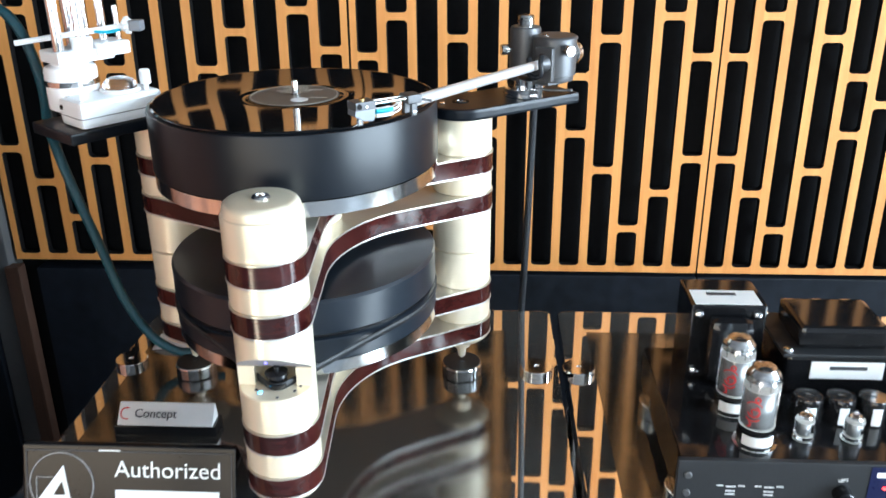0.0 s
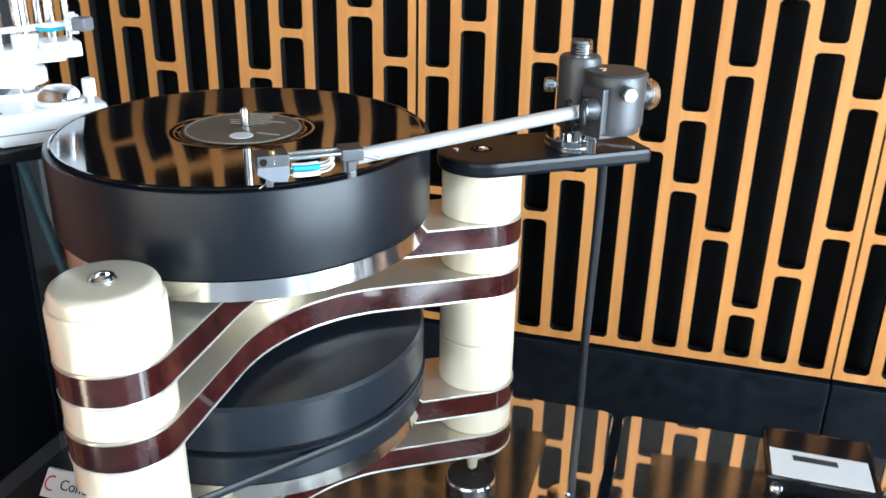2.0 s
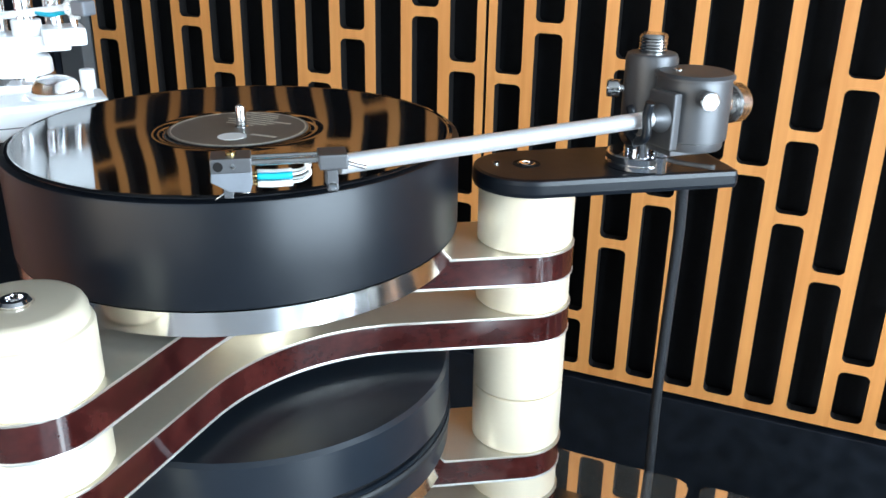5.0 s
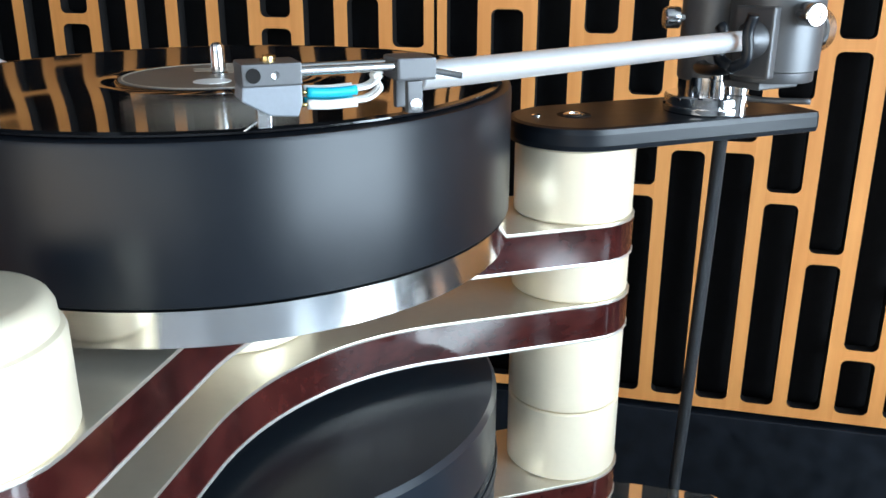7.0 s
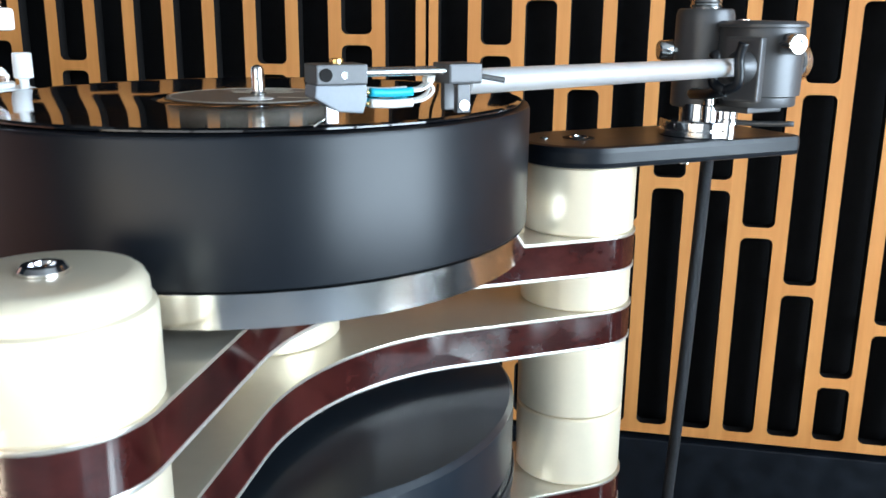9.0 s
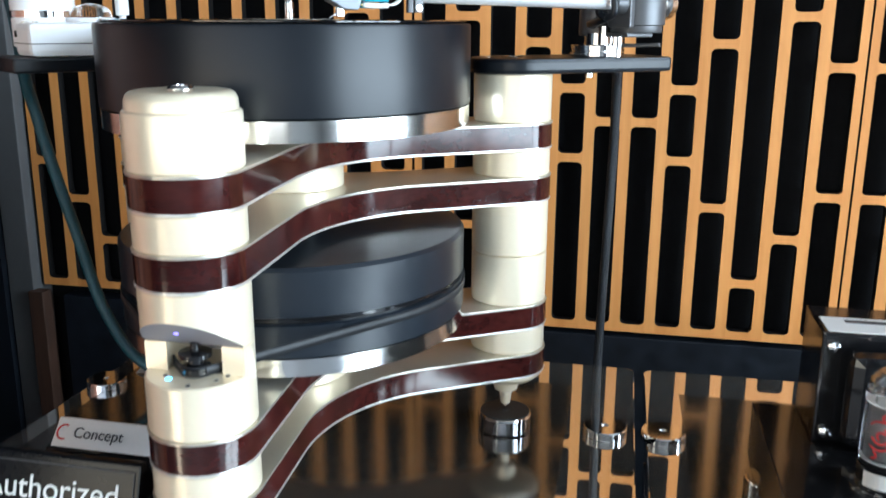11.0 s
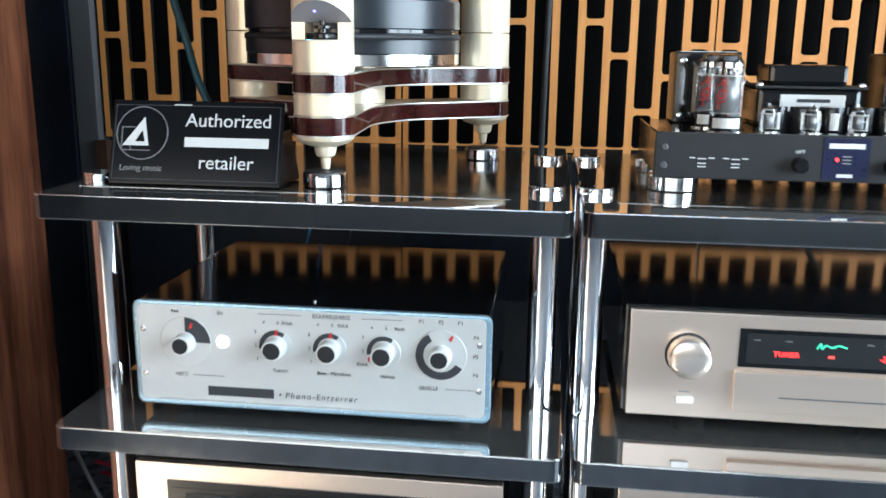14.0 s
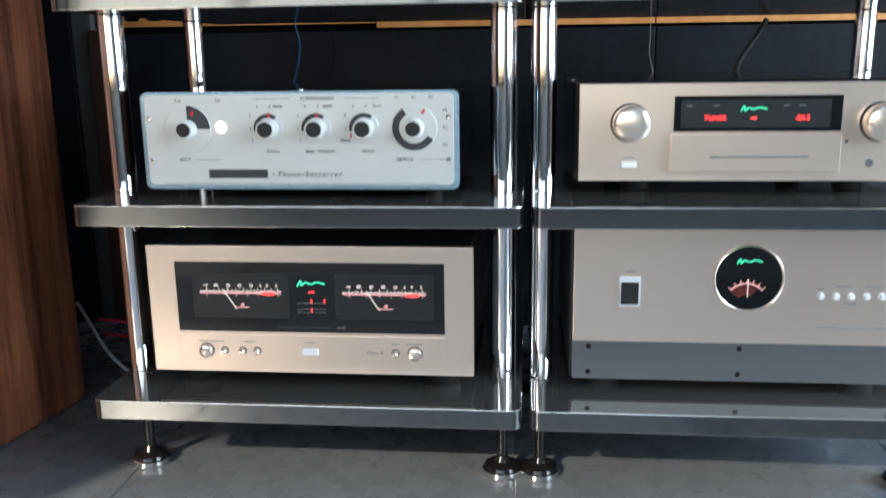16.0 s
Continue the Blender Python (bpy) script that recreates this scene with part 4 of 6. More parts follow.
head = part("arm_head", lathe([(0.003, 0), (0.0065, 0.001), (0.0065, 0.012), (0.005, 0.013)], (-0.232, 0.275, 1.123), 16, Vector((1, 0.1, 0.12)).to_track_quat("Z", "Y").to_matrix().to_4x4()), M["paper"], la, "white toothed head")
tooth_turn = Matrix.Translation((-0.232, 0.275, 1.123)) @ Vector((1, 0.1, 0.12)).to_track_quat("Z", "Y").to_matrix().to_4x4()
for k in range(9):
    tooth = box(0.0060, 0.0098, -0.0012, 0.0012, 0.004, 0.0085, 0.0003)
    tooth.transform(tooth_turn @ Matrix.Rotation(radians(40 * k), 4, "Z"))
    part("tooth", tooth, M["paper"], head)
part("arm_lead", hose([(-0.262, 0.270, 1.118), (-0.248, 0.271, 1.117), (-0.233, 0.274, 1.120)], 0.0020, 8, 5), M["teal_lead"], la)
part("cartridge", box(-0.222, -0.208, 0.268, 0.282, 1.118, 1.130, 0.002), M["cartridge"], la)
tagged(part("teal_cable", hose([(-0.40, 0.30, 1.150), (-0.365, 0.295, 1.135), (-0.345, 0.292, 1.10), (-0.338, 0.295, 1.05), (-0.350, 0.315, 1.0), (-0.352, 0.33, 0.96), (-0.340, 0.33, 0.91), (-0.316, 0.33, 0.826), (-0.296, 0.33, 0.755), (-0.268, 0.335, 0.698), (-0.235, 0.34, 0.672), (-0.205, 0.345, 0.672), (-0.18, 0.355, 0.676)], 0.0062, 14, 12), M["teal"]), "thick dark teal cable looping down behind the turntable", "cable")

# the turntable stands a touch higher at the back
LEVEL = Matrix.Translation((0, 0.011, 0.93)) @ Matrix.Rotation(radians(0.85), 4, "X") @ Matrix.Translation((0, -0.011, -0.93))
DROP, ASIDE = Matrix.Translation((0, 0, -0.0025)), Matrix.Translation((0.010, 0, -0.002))
for ob, set_down in ((tt, Matrix()), (rec, Matrix()), (spin, Matrix()), (ab, DROP), (arm, DROP), (abl, ASIDE), (la, ASIDE)):
    ob.matrix_basis = LEVEL @ set_down @ ob.matrix_basis
for ob in discs:
    ob.matrix_basis = LEVEL.inverted()

def rounded(x0, x1, z0, z1, r, n=5):
    out = []
    for cx, cz, a0 in ((x1 - r, z1 - r, 0), (x0 + r, z1 - r, 90), (x0 + r, z0 + r, 180), (x1 - r, z0 + r, 270)):
        out += [(cx + r * math.cos(radians(a0 + 90 * k / n)), cz + r * math.sin(radians(a0 + 90 * k / n))) for k in range(n + 1)]
    return out


# ---- racks ----
def rack(x0, x1, posts_x, label):
    rk = thing("rack", label, "rack", "audio racks")
    y0, y1 = -0.110, 0.530
    for z in (TOP, 0.364, 0.080):
        bm = prism(rounded(x0, x1, y0, y1, 0.014, 8), z - 0.029, z, 0.0014)
        bm.faces.ensure_lookup_table()
        # bevel faces get the painted highlight
        for f in bm.faces:
            f.material_index = 0 if f.normal.z > 0.9 else 2 if abs(f.normal.z) > 0.15 and abs(f.normal.z) < 0.9 else 1
        part("shelf", bm, [M["mirror"], M["acrylic_edge"], M["edge_highlight"]], rk, "dark mirror-polished shelf with clear polished edges")
    for px in posts_x:
        for py in (0.022, 0.342):
            for a, b in ((0.364, TOP - 0.0292), (0.080, 0.3348)):
                part("post", lathe([(0.0165, a), (0.0175, a + 0.001), (0.0175, b - 0.001), (0.0165, b)], (px, py, 0), 40), M["chrome"], rk)
            part("post_cap", lathe([(0.0215, TOP), (0.0222, TOP + 0.0008), (0.0222, TOP + 0.0075), (0.0210, TOP + 0.0088), (0.004, TOP + 0.0088), (0.003, TOP + 0.0070), (0, TOP + 0.0070)], (px, py, 0), 40), M["chrome"], rk, "polished steel post cap")
            part("post_ring", lathe([(0.020, 0.042), (0.020, 0.0508)], (px, py, 0), 32), M["steel"], rk)
            ft = part("rack_foot", lathe([(0.028, FLOOR), (0.0305, FLOOR + 0.002), (0.0305, FLOOR + 0.009), (0.0290, FLOOR + 0.0105)], (px, py, 0), 40), M["chrome"], rk, "round foot with a chrome rim and a black top")
            part("foot_top", lathe([(0.0285, FLOOR + 0.0106), (0.0265, FLOOR + 0.0155), (0.0130, FLOOR + 0.0215), (0.0080, FLOOR + 0.030), (0.0080, FLOOR + 0.080)], (px, py, 0), 36), M["black_gloss"], ft, "glossy black foot top and stem")
            part("collar", lathe([(0.0140, FLOOR + 0.080), (0.0170, FLOOR + 0.086), (0.0170, 0.042)], (px, py, 0), 36), M["chrome"], ft)
    return rk


rack(-0.325, 0.2925, (-0.306, 0.262), "three-shelf rack with chrome posts and dark mirror-polished shelves")
rack(0.3035, 0.921, (0.320, 0.862), "matching three-shelf rack with chrome posts standing alongside")
tagged(part("mat", box(-0.300, 0.222, -0.045, 0.460, TOP + 0.0002, TOP + 0.0025), M["mat_weave"]), "thin dark woven-pattern glass mat under the turntable", "mat").location = (0, 0, -0.0021)
tagged(part("mat", box(0.342, 0.88, -0.045, 0.460, TOP + 0.0002, TOP + 0.0025), M["mat_weave"]), "thin dark woven-pattern glass mat under the tube amplifier", "mat").location = (0, 0, -0.0021)

# ---- sign ----
sg = thing("sign", "black glossy table sign with white lettering on the shelf", "sign", at=(0, 0, 0))
wedge = bmesh.new()
sx0, sx1 = -0.2735, -0.0560
pr = [(-0.026, TOP + 0.002), (0.006, TOP + 0.101), (0.012, TOP + 0.101), (0.016, TOP + 0.094), (0.060, TOP + 0.004), (0.058, TOP + 0.0015)]
lo, hi = [wedge.verts.new((sx0, y, z)) for y, z in pr], [wedge.verts.new((sx1, y, z)) for y, z in pr]
wedge.faces.new(lo)
wedge.faces.new(hi[::-1])
for i in range(6):
    wedge.faces.new((lo[i], hi[i], hi[(i + 1) % 6], lo[(i + 1) % 6]))
soften(wedge, 0.0015, 2, 0.3)
part("body", wedge, M["sign_black"], sg)
S = Matrix.Translation(((sx0 + sx1) / 2, -0.010, TOP + 0.0515)) @ Matrix.Rotation(radians(90 - 17.9), 4, "X")
S = S @ Matrix.Translation((0, 0, 0.0004))
border = bmesh.new()
for a in ((-0.105, 0.105, 0.0455, 0.0465), (-0.105, 0.105, -0.0465, -0.0455), (-0.105, -0.104, -0.0455, 0.0455), (0.104, 0.105, -0.0455, 0.0455)):
    box(a[0], a[1], a[2], a[3], 0, 0.0003, bm=border)
border.transform(S)
part("border", border, M["dark_ink"], sg)
for txt, yy in (("Authorized", 0.0275), ("retailer", -0.0245)):
    lettering(txt, 0.0238, S @ pose(0.0400, yy, 0.0003), M["white_ink"], sg)
bars = bmesh.new()
box(-0.014, 0.092, -0.0050, 0.0070, 0, 0.0004, 0, bars)
bars.transform(S)
part("name_bar", bars, M["white_ink"], sg, "plain white bar")
LG = S @ Matrix.Translation((-0.069, 0.011, 0)) @ Matrix.Diagonal((1.12, 1.12, 1, 1)) @ Matrix.Translation((0.066, -0.006, 0))
logo = lathe([(0.0287, 0), (0.0287, 0.0004), (0.0297, 0.0004), (0.0297, 0), (0.0287, 0)], (-0.066, 0.006, 0), 56)
logo.transform(LG)
part("logo_ring", logo, M["grey_ink"], sg)
tri = prism([(-0.088, -0.008), (-0.058, -0.008), (-0.064, 0.024)], 0, 0.0004)
tri.transform(LG)
part("logo_triangle", tri, M["white_ink"], sg)
tri = prism([(-0.0735, -0.0035), (-0.0625, -0.0035), (-0.0655, 0.009)], 0.0004, 0.0007)
tri.transform(LG)
part("logo_triangle", tri, M["sign_black"], sg)
square = bmesh.new()
for a in ((-0.0895, -0.0740, 0.0120, 0.0128), (-0.0895, -0.0887, -0.0135, 0.0120), (-0.0887, -0.0560, -0.0135, -0.0127), (-0.0790, -0.0782, -0.0127, -0.0085)):
    box(a[0], a[1], a[2], a[3], 0, 0.0003, bm=square)
square.transform(LG)
part("logo_square", square, M["grey_ink"], sg)
lettering("Loving music", 0.0105, S @ pose(-0.068, -0.0325, 0.0003), M["grey_ink"], sg)
gl = box(0.0, 0.022, 0.0462, 0.0476, -0.002, 0.0006)
gl.transform(S @ Matrix.Translation((-0.030, 0, 0)))
part("edge_clip", gl, M["paper"], sg)

# ---- low name stand ----
bk = thing("name_stand", "low black stand with a sloped white name strip on the mat", "sign")
part("base", box(-0.261, -0.135, 0.170, 0.200, TOP + 0.0008, TOP + 0.0125, 0.0012), M["black_gloss"], bk, "glossy black base")
strip = bmesh.new()
pr = [(0.1715, TOP + 0.0126), (0.1905, TOP + 0.0340), (0.1930, TOP + 0.0335), (0.1970, TOP + 0.0126)]
lo, hi = [strip.verts.new((-0.257, y, z)) for y, z in pr], [strip.verts.new((-0.139, y, z)) for y, z in pr]
strip.faces.new(lo)
strip.faces.new(hi[::-1])
for i in range(4):
    strip.faces.new((lo[i], hi[i], hi[(i + 1) % 4], lo[(i + 1) % 4]))
soften(strip, 0.0008, 2, 0.3)
part("name_strip", strip, M["paper"], bk, "sloped white strip with dark print")
slope = Matrix.Translation((-0.1980, 0.1810, TOP + 0.0235)) @ Matrix.Rotation(radians(48.4), 4, "X") @ Matrix.Translation((0, 0, 0.0004))
ringc = lathe([(0.0062, 0), (0.0062, 0.0003), (0.0078, 0.0003), (0.0078, 0), (0.0062, 0)], (-0.0490, 0, 0), 32)
bmesh.ops.delete(ringc, geom=[f for f in ringc.faces if f.calc_center_median().x > -0.0465], context="FACES")
ringc.transform(slope)
part("strip_mark", ringc, M["red_ink"], bk, "red open ring")
lettering("Concept", 0.0150, slope @ pose(-0.039, 0, 0), M["dark_ink"], bk, align="LEFT")

# ---- folded card ----
card = bmesh.new()
ridge = [((-0.292, 0.380, TOP + 0.0008), (-0.232, 0.392, TOP + 0.0008)), ((-0.282, 0.398, TOP + 0.018), (-0.240, 0.404, TOP + 0.024)), ((-0.286, 0.420, TOP + 0.0008), (-0.232, 0.424, TOP + 0.0008))]
rows = [[card.verts.new(p) for p in pair] for pair in ridge]
for a, b in zip(rows, rows[1:]):
    card.faces.new((a[0], a[1], b[1], b[0]))
bmesh.ops.solidify(card, geom=card.faces[:], thickness=0.0006)
tagged(part("folded_card", card, M["paper"]), "small folded white card standing on the shelf behind the turntable", "card")

# ---- tube amplifier ----
DX = 0.609
da = thing("tube_amplifier", "black tube amplifier with glass valves and three transformers", "amplifier")
part("chassis", box(0.393, 2 * DX - 0.393, 0.050, 0.285, 0.669, 0.722, 0.0015), M["black_gloss"], da, "glossy black chassis")
part("front_panel", box(0.3895, 2 * DX - 0.3895, 0.043, 0.0498, 0.6685, 0.7235, 0.0012), M["black_matt"], da, "black front panel")
for sx in (-1, 1):
    for yy in (0.075, 0.245):
        part("foot", lathe([(0.030, TOP + 0.001), (0.031, TOP + 0.002), (0.031, TOP + 0.0175), (0.030, 0.669)], (DX + sx * 0.192, yy, 0), 40), M["alu"], da, "wide silver foot")
    for zz in (0.706, 0.684):
        part("panel_screw", lathe([(0.0042, 0), (0.0042, 0.0012), (0.003, 0.0018), (0, 0.0016)], (DX + sx * 0.2085, 0.043, zz), 18, FACE), M["anodised"], da)
    for xx in (0.125, 0.164):
        for dx, dz in ((-0.011, 0.005), (0.011, 0.005), (0, 0.004), (0, -0.0015), (0, -0.0055)):
            w2, h2 = (0.0035, 0.0013) if dx else (0.005, 0.0013)
            part("panel_print", box(DX + sx * xx + dx - w2, DX + sx * xx + dx + w2, 0.0427, 0.0432, 0.688 + dz, 0.688 + dz + h2), M["white_ink"], da)
    part("knob", lathe([(0.0095, 0), (0.0095, 0.004), (0.0085, 0.014), (0.0075, 0.015), (0, 0.015)], (DX + sx * 0.052, 0.043, 0.6885), 28, FACE), M["black_gloss"], da)
    lettering("LEFT" if sx < 0 else "RIGHT", 0.0052, front(DX + sx * 0.052, 0.0425, 0.7035), M["white_ink"], da)
part("badge", box(DX - 0.026, DX + 0.026, 0.0422, 0.0432, 0.672, 0.7205), mat("dark_blue_badge", (0.008, 0.012, 0.05), 0.3), da, "dark blue centre badge")
part("badge_bar", box(DX - 0.020, DX + 0.020, 0.0418, 0.0422, 0.7085, 0.7145), M["white_ink"], da)
for k in range(3):
    part("badge_print", box(DX - 0.004, DX + 0.006, 0.0418, 0.0422, 0.6985 - 0.004 * k, 0.7000 - 0.004 * k), M["grey_ink"], da)
part("badge_lamp", lathe([(0.002, 0), (0.002, 0.001), (0, 0.001)], (DX - 0.010, 0.0422, 0.6955), 12, FACE), M["red"], da)
part("badge_print", box(DX - 0.009, DX + 0.009, 0.0418, 0.0422, 0.6745, 0.6785), M["white_ink"], da)


def big_tube(x, y, parent):
    t = part("valve", lathe([(0.0172, 0.737), (0.0186, 0.741), (0.0186, 0.796), (0.0172, 0.806), (0.0120, 0.8135), (0.005, 0.8165), (0, 0.817)], (x, y, 0), 40), M["clear"], parent, "tall glass power valve")
    t.visible_shadow = False
    part("socket", lathe([(0.0225, 0.722), (0.0225, 0.7240), (0.0195, 0.7245)], (x, y, 0), 36), M["steel"], t)
    part("valve_base", lathe([(0.0185, 0.7245), (0.0190, 0.7255), (0.0190, 0.7405), (0.0175, 0.742)], (x, y, 0), 40), M["black_gloss"], t)
    lab_ = bmesh.new()
    own = []
    for k in range(13):
        a = radians(-150 + 110 * k / 12)
        own.append([lab_.verts.new((x + 0.0192 * math.cos(a), y + 0.0192 * math.sin(a), z)) for z in (0.7275, 0.7395)])
    for p_, q_ in zip(own, own[1:]):
        lab_.faces.new((p_[0], q_[0], q_[1], p_[1]))
    part("base_label", lab_, M["paper"], t, "white paper label")
    part("anode", lathe([(0.0105, 0.747), (0.0105, 0.788)], (x, y, 0), 10), M["tube_inner"], t)
    part("mica", lathe([(0.0150, 0.7888), (0.0150, 0.7896)], (x, y, 0), 16), M["mica"], t)
    for k in range(6):
        a = radians(60 * k)
        part("support_rod", rod((x + 0.0085 * math.cos(a), y + 0.0085 * math.sin(a), 0.7896), (x + 0.0085 * math.cos(a), y + 0.0085 * math.sin(a), 0.800), 0.0006, 6), M["steel"], t)
    part("mica", lathe([(0.0150, 0.7452), (0.0150, 0.7460)], (x, y, 0), 16), M["mica"], t)
    part("getter", lathe([(0.0166, 0.799), (0.0160, 0.8055), (0.0110, 0.8122), (0.004, 0.8150), (0, 0.8152), (0, 0.8148), (0.0040, 0.8146), (0.0106, 0.8118), (0.0156, 0.8052), (0.0162, 0.799)], (x, y, 0), 32), M["getter"], t, "silvery getter flash")
    turned = Matrix.Translation((x, y, 0.769)) @ Matrix.Rotation(radians(-25), 4, "Z")
    for a0, a1, r0, r1, du, dw in ((20, 250, 0.0050, 0.0072, 0, 0), (200, 420, 0.0022, 0.0040, 0.001, 0), (300, 420, 0.0085, 0.0100, 0, 0.002), (130, 220, 0.0090, 0.0108, -0.001, -0.001), (0, 359, 0.0016, 0.0034, 0.003, 0.0145), (0, 200, 0.0016, 0.0034, -0.004, -0.0155)):
        mark = ring_sector(r0, r1, a0, a1, 0.0003, 18)
        for v in mark.verts:
            u = (v.co.x + du - 0.003) / 0.0188
            rr = 0.0188 - v.co.y
            v.co = Vector((rr * math.sin(u), -rr * math.cos(u), v.co.z + dw))
        mark.transform(turned)
        part("glass_print", mark, M["tube_red"], t, "red printed emblem")


for x, y in ((0.467, 0.144), (0.475, 0.080), (2 * DX - 0.467, 0.144), (2 * DX - 0.475, 0.080)):
    big_tube(x, y, da)
for x in (0.5285, 0.580, 0.633, 0.6855):
    t = part("small_valve", lathe([(0.0092, 0.7235), (0.0100, 0.7255), (0.0100, 0.7450), (0.0085, 0.7498), (0.0032, 0.7528), (0.0012, 0.7570), (0, 0.7575)], (x, 0.090, 0), 28), M["clear"], da, "small glass signal valve")
    t.visible_shadow = False
    part("anode", lathe([(0.0045, 0.7285), (0.0045, 0.7430)], (x, 0.090, 0), 8), M["tube_inner"], t)
    part("mica", lathe([(0.0080, 0.7434), (0.0080, 0.7440)], (x, 0.090, 0), 16), M["mica"], t)
    part("mica", lathe([(0.0080, 0.7272), (0.0080, 0.7278)], (x, 0.090, 0), 16), M["mica"], t)
    part("getter", lathe([(0.0074, 0.7488), (0.0060, 0.7505), (0.0026, 0.7518), (0, 0.7519)], (x, 0.090, 0), 20), M["getter"], t)
    part("socket", lathe([(0.0120, 0.722), (0.0120, 0.7232)], (x, 0.090, 0), 24), M["steel"], t)
for x in (0.5435, 0.5785, 0.6135, 0.6485, 0.679):
    cp = part("capacitor", lathe([(0.0155, 0.722), (0.0160, 0.7235), (0.0160, 0.7500), (0.0150, 0.7520), (0.0140, 0.7515)], (x, 0.128, 0), 36), M["black_gloss"], da, "black can capacitor with a silver top")
    part("can_top", lathe([(0.0140, 0.7510), (0.0140, 0.7519), (0.0030, 0.7519), (0.0020, 0.7512), (0, 0.7512)], (x, 0.128, 0), 32), M["alu"], cp)
    st = bmesh.new()
    for k in range(4):
        a = radians(-110 + 12 * k)
        st.verts.new((x + 0.0162 * math.cos(a), 0.128 + 0.0162 * math.sin(a), 0.724))
        st.verts.new((x + 0.0162 * math.cos(a), 0.128 + 0.0162 * math.sin(a), 0.745))
    st.verts.ensure_lookup_table()
    for k in range(3):
        st.faces.new((st.verts[2 * k], st.verts[2 * k + 2], st.verts[2 * k + 3], st.verts[2 * k + 1]))
    part("can_stripe", st, M["paper"], cp)


def upright_transformer(x0, x1):
    t = part("transformer", box(x0, x1, 0.212, 0.285, 0.7225, 0.818, 0.002), M["black_gloss"], da, "black output transformer")
    part("end_bell", box(x0 + 0.018, x1 - 0.018, 0.188, 0.2118, 0.728, 0.808, 0.010), M["black_gloss"], t)
    part("top_label", box(x0 + 0.004, x1 - 0.006, 0.214, 0.252, 0.818, 0.8186), M["paper"], t, "white label plate")
    part("label_print", box(x0 + 0.022, x0 + 0.056, 0.238, 0.245, 0.8186, 0.8190), M["dark_ink"], t)
    for xx in (x0 + 0.009, x1 - 0.011):
        for zz in (0.806, 0.732):
            part("bolt", lathe([(0.0055, 0), (0.0055, 0.002), (0.0045, 0.004), (0.002, 0.005), (0, 0.005)], (xx, 0.212, zz), 18, FACE), M["chrome"], t)


upright_transformer(0.430, 0.516)
upright_transformer(0.702, 0.788)
tx = part("transformer", box(0.534, 0.664, 0.180, 0.278, 0.7225, 0.772, 0.006), M["black_gloss"], da, "black mains transformer")
part("core", box(0.528, 0.670, 0.175, 0.283, 0.772, 0.7755, 0.001), M["black_matt"], tx)
part("end_bell", box(0.548, 0.648, 0.188, 0.270, 0.7757, 0.803, 0.006), M["black_gloss"], tx)
part("plate", box(0.562, 0.644, 0.1785, 0.1799, 0.7425, 0.7645, 0.003), M["paper"], tx, "white maker's plate")
part("plate_print", box(0.583, 0.625, 0.1781, 0.1786, 0.7545, 0.7590), M["dark_ink"], tx)
for xx in (0.535, 0.663):
    for yy in (0.182, 0.276):
        part("bolt", lathe([(0.0055, 0.7755), (0.0055, 0.778), (0.004, 0.780), (0, 0.7805)], (xx, yy, 0), 18), M["chrome"], tx)

# ---- phono stage ----
ph = thing("phono_stage", "silver-blue phono stage with a row of ivory and black knobs", "phono stage")
PX0, PX1, PZ0, PZ1, PY = -0.2385, 0.2055, 0.378, 0.513, -0.055
part("case", box(PX0 + 0.003, PX1 - 0.003, PY + 0.005, 0.300, PZ0 + 0.001, PZ1 - 0.001, 0.004), M["black_gloss"], ph, "glossy dark case")


def plate(x0, x1, z0, z1, y0, y1, r, bevel=0.0):
    own = prism(rounded(x0, x1, z0, z1, r), -y1, -y0, bevel)
    own.transform(Matrix(((1, 0, 0, 0), (0, 0, -1, 0), (0, 1, 0, 0), (0, 0, 0, 1))))
    return own


part("bezel", plate(PX0, PX1, PZ0, PZ1, PY, PY + 0.0095, 0.010, 0.003), M["phono_edge"], ph, "blue-grey bevelled edge")
part("fascia", plate(PX0 + 0.007, PX1 - 0.007, PZ0 + 0.007, PZ1 - 0.004, PY - 0.001, PY + 0.001, 0.007, 0.0006), M["phono"], ph, "pale silver front plate")
for xx in (PX0 + 0.014, PX1 - 0.014):
    for zz in (0.477, 0.4195):
        part("fascia_screw", lathe([(0.0034, 0), (0.0034, 0.0008), (0.002, 0.0014), (0, 0.0012)], (xx, PY - 0.001, zz), 16, FACE), M["chrome"], ph)
for xx in (PX0 + 0.04, PX1 - 0.04):
    for yy in (PY + 0.05, 0.26):
        # feet near-black: the shade under the case is put into their colour
        part("foot", lathe([(0.012, 0.3642), (0.012, 0.3785)], (xx, yy, 0), 24), M["core"], ph)
part("lid_screw", lathe([(0.003, PZ1 - 0.001), (0.003, PZ1 + 0.001), (0, PZ1 + 0.001)], (-0.016, PY + 0.03, 0), 14), M["steel"], ph)
FY = PY - 0.0011


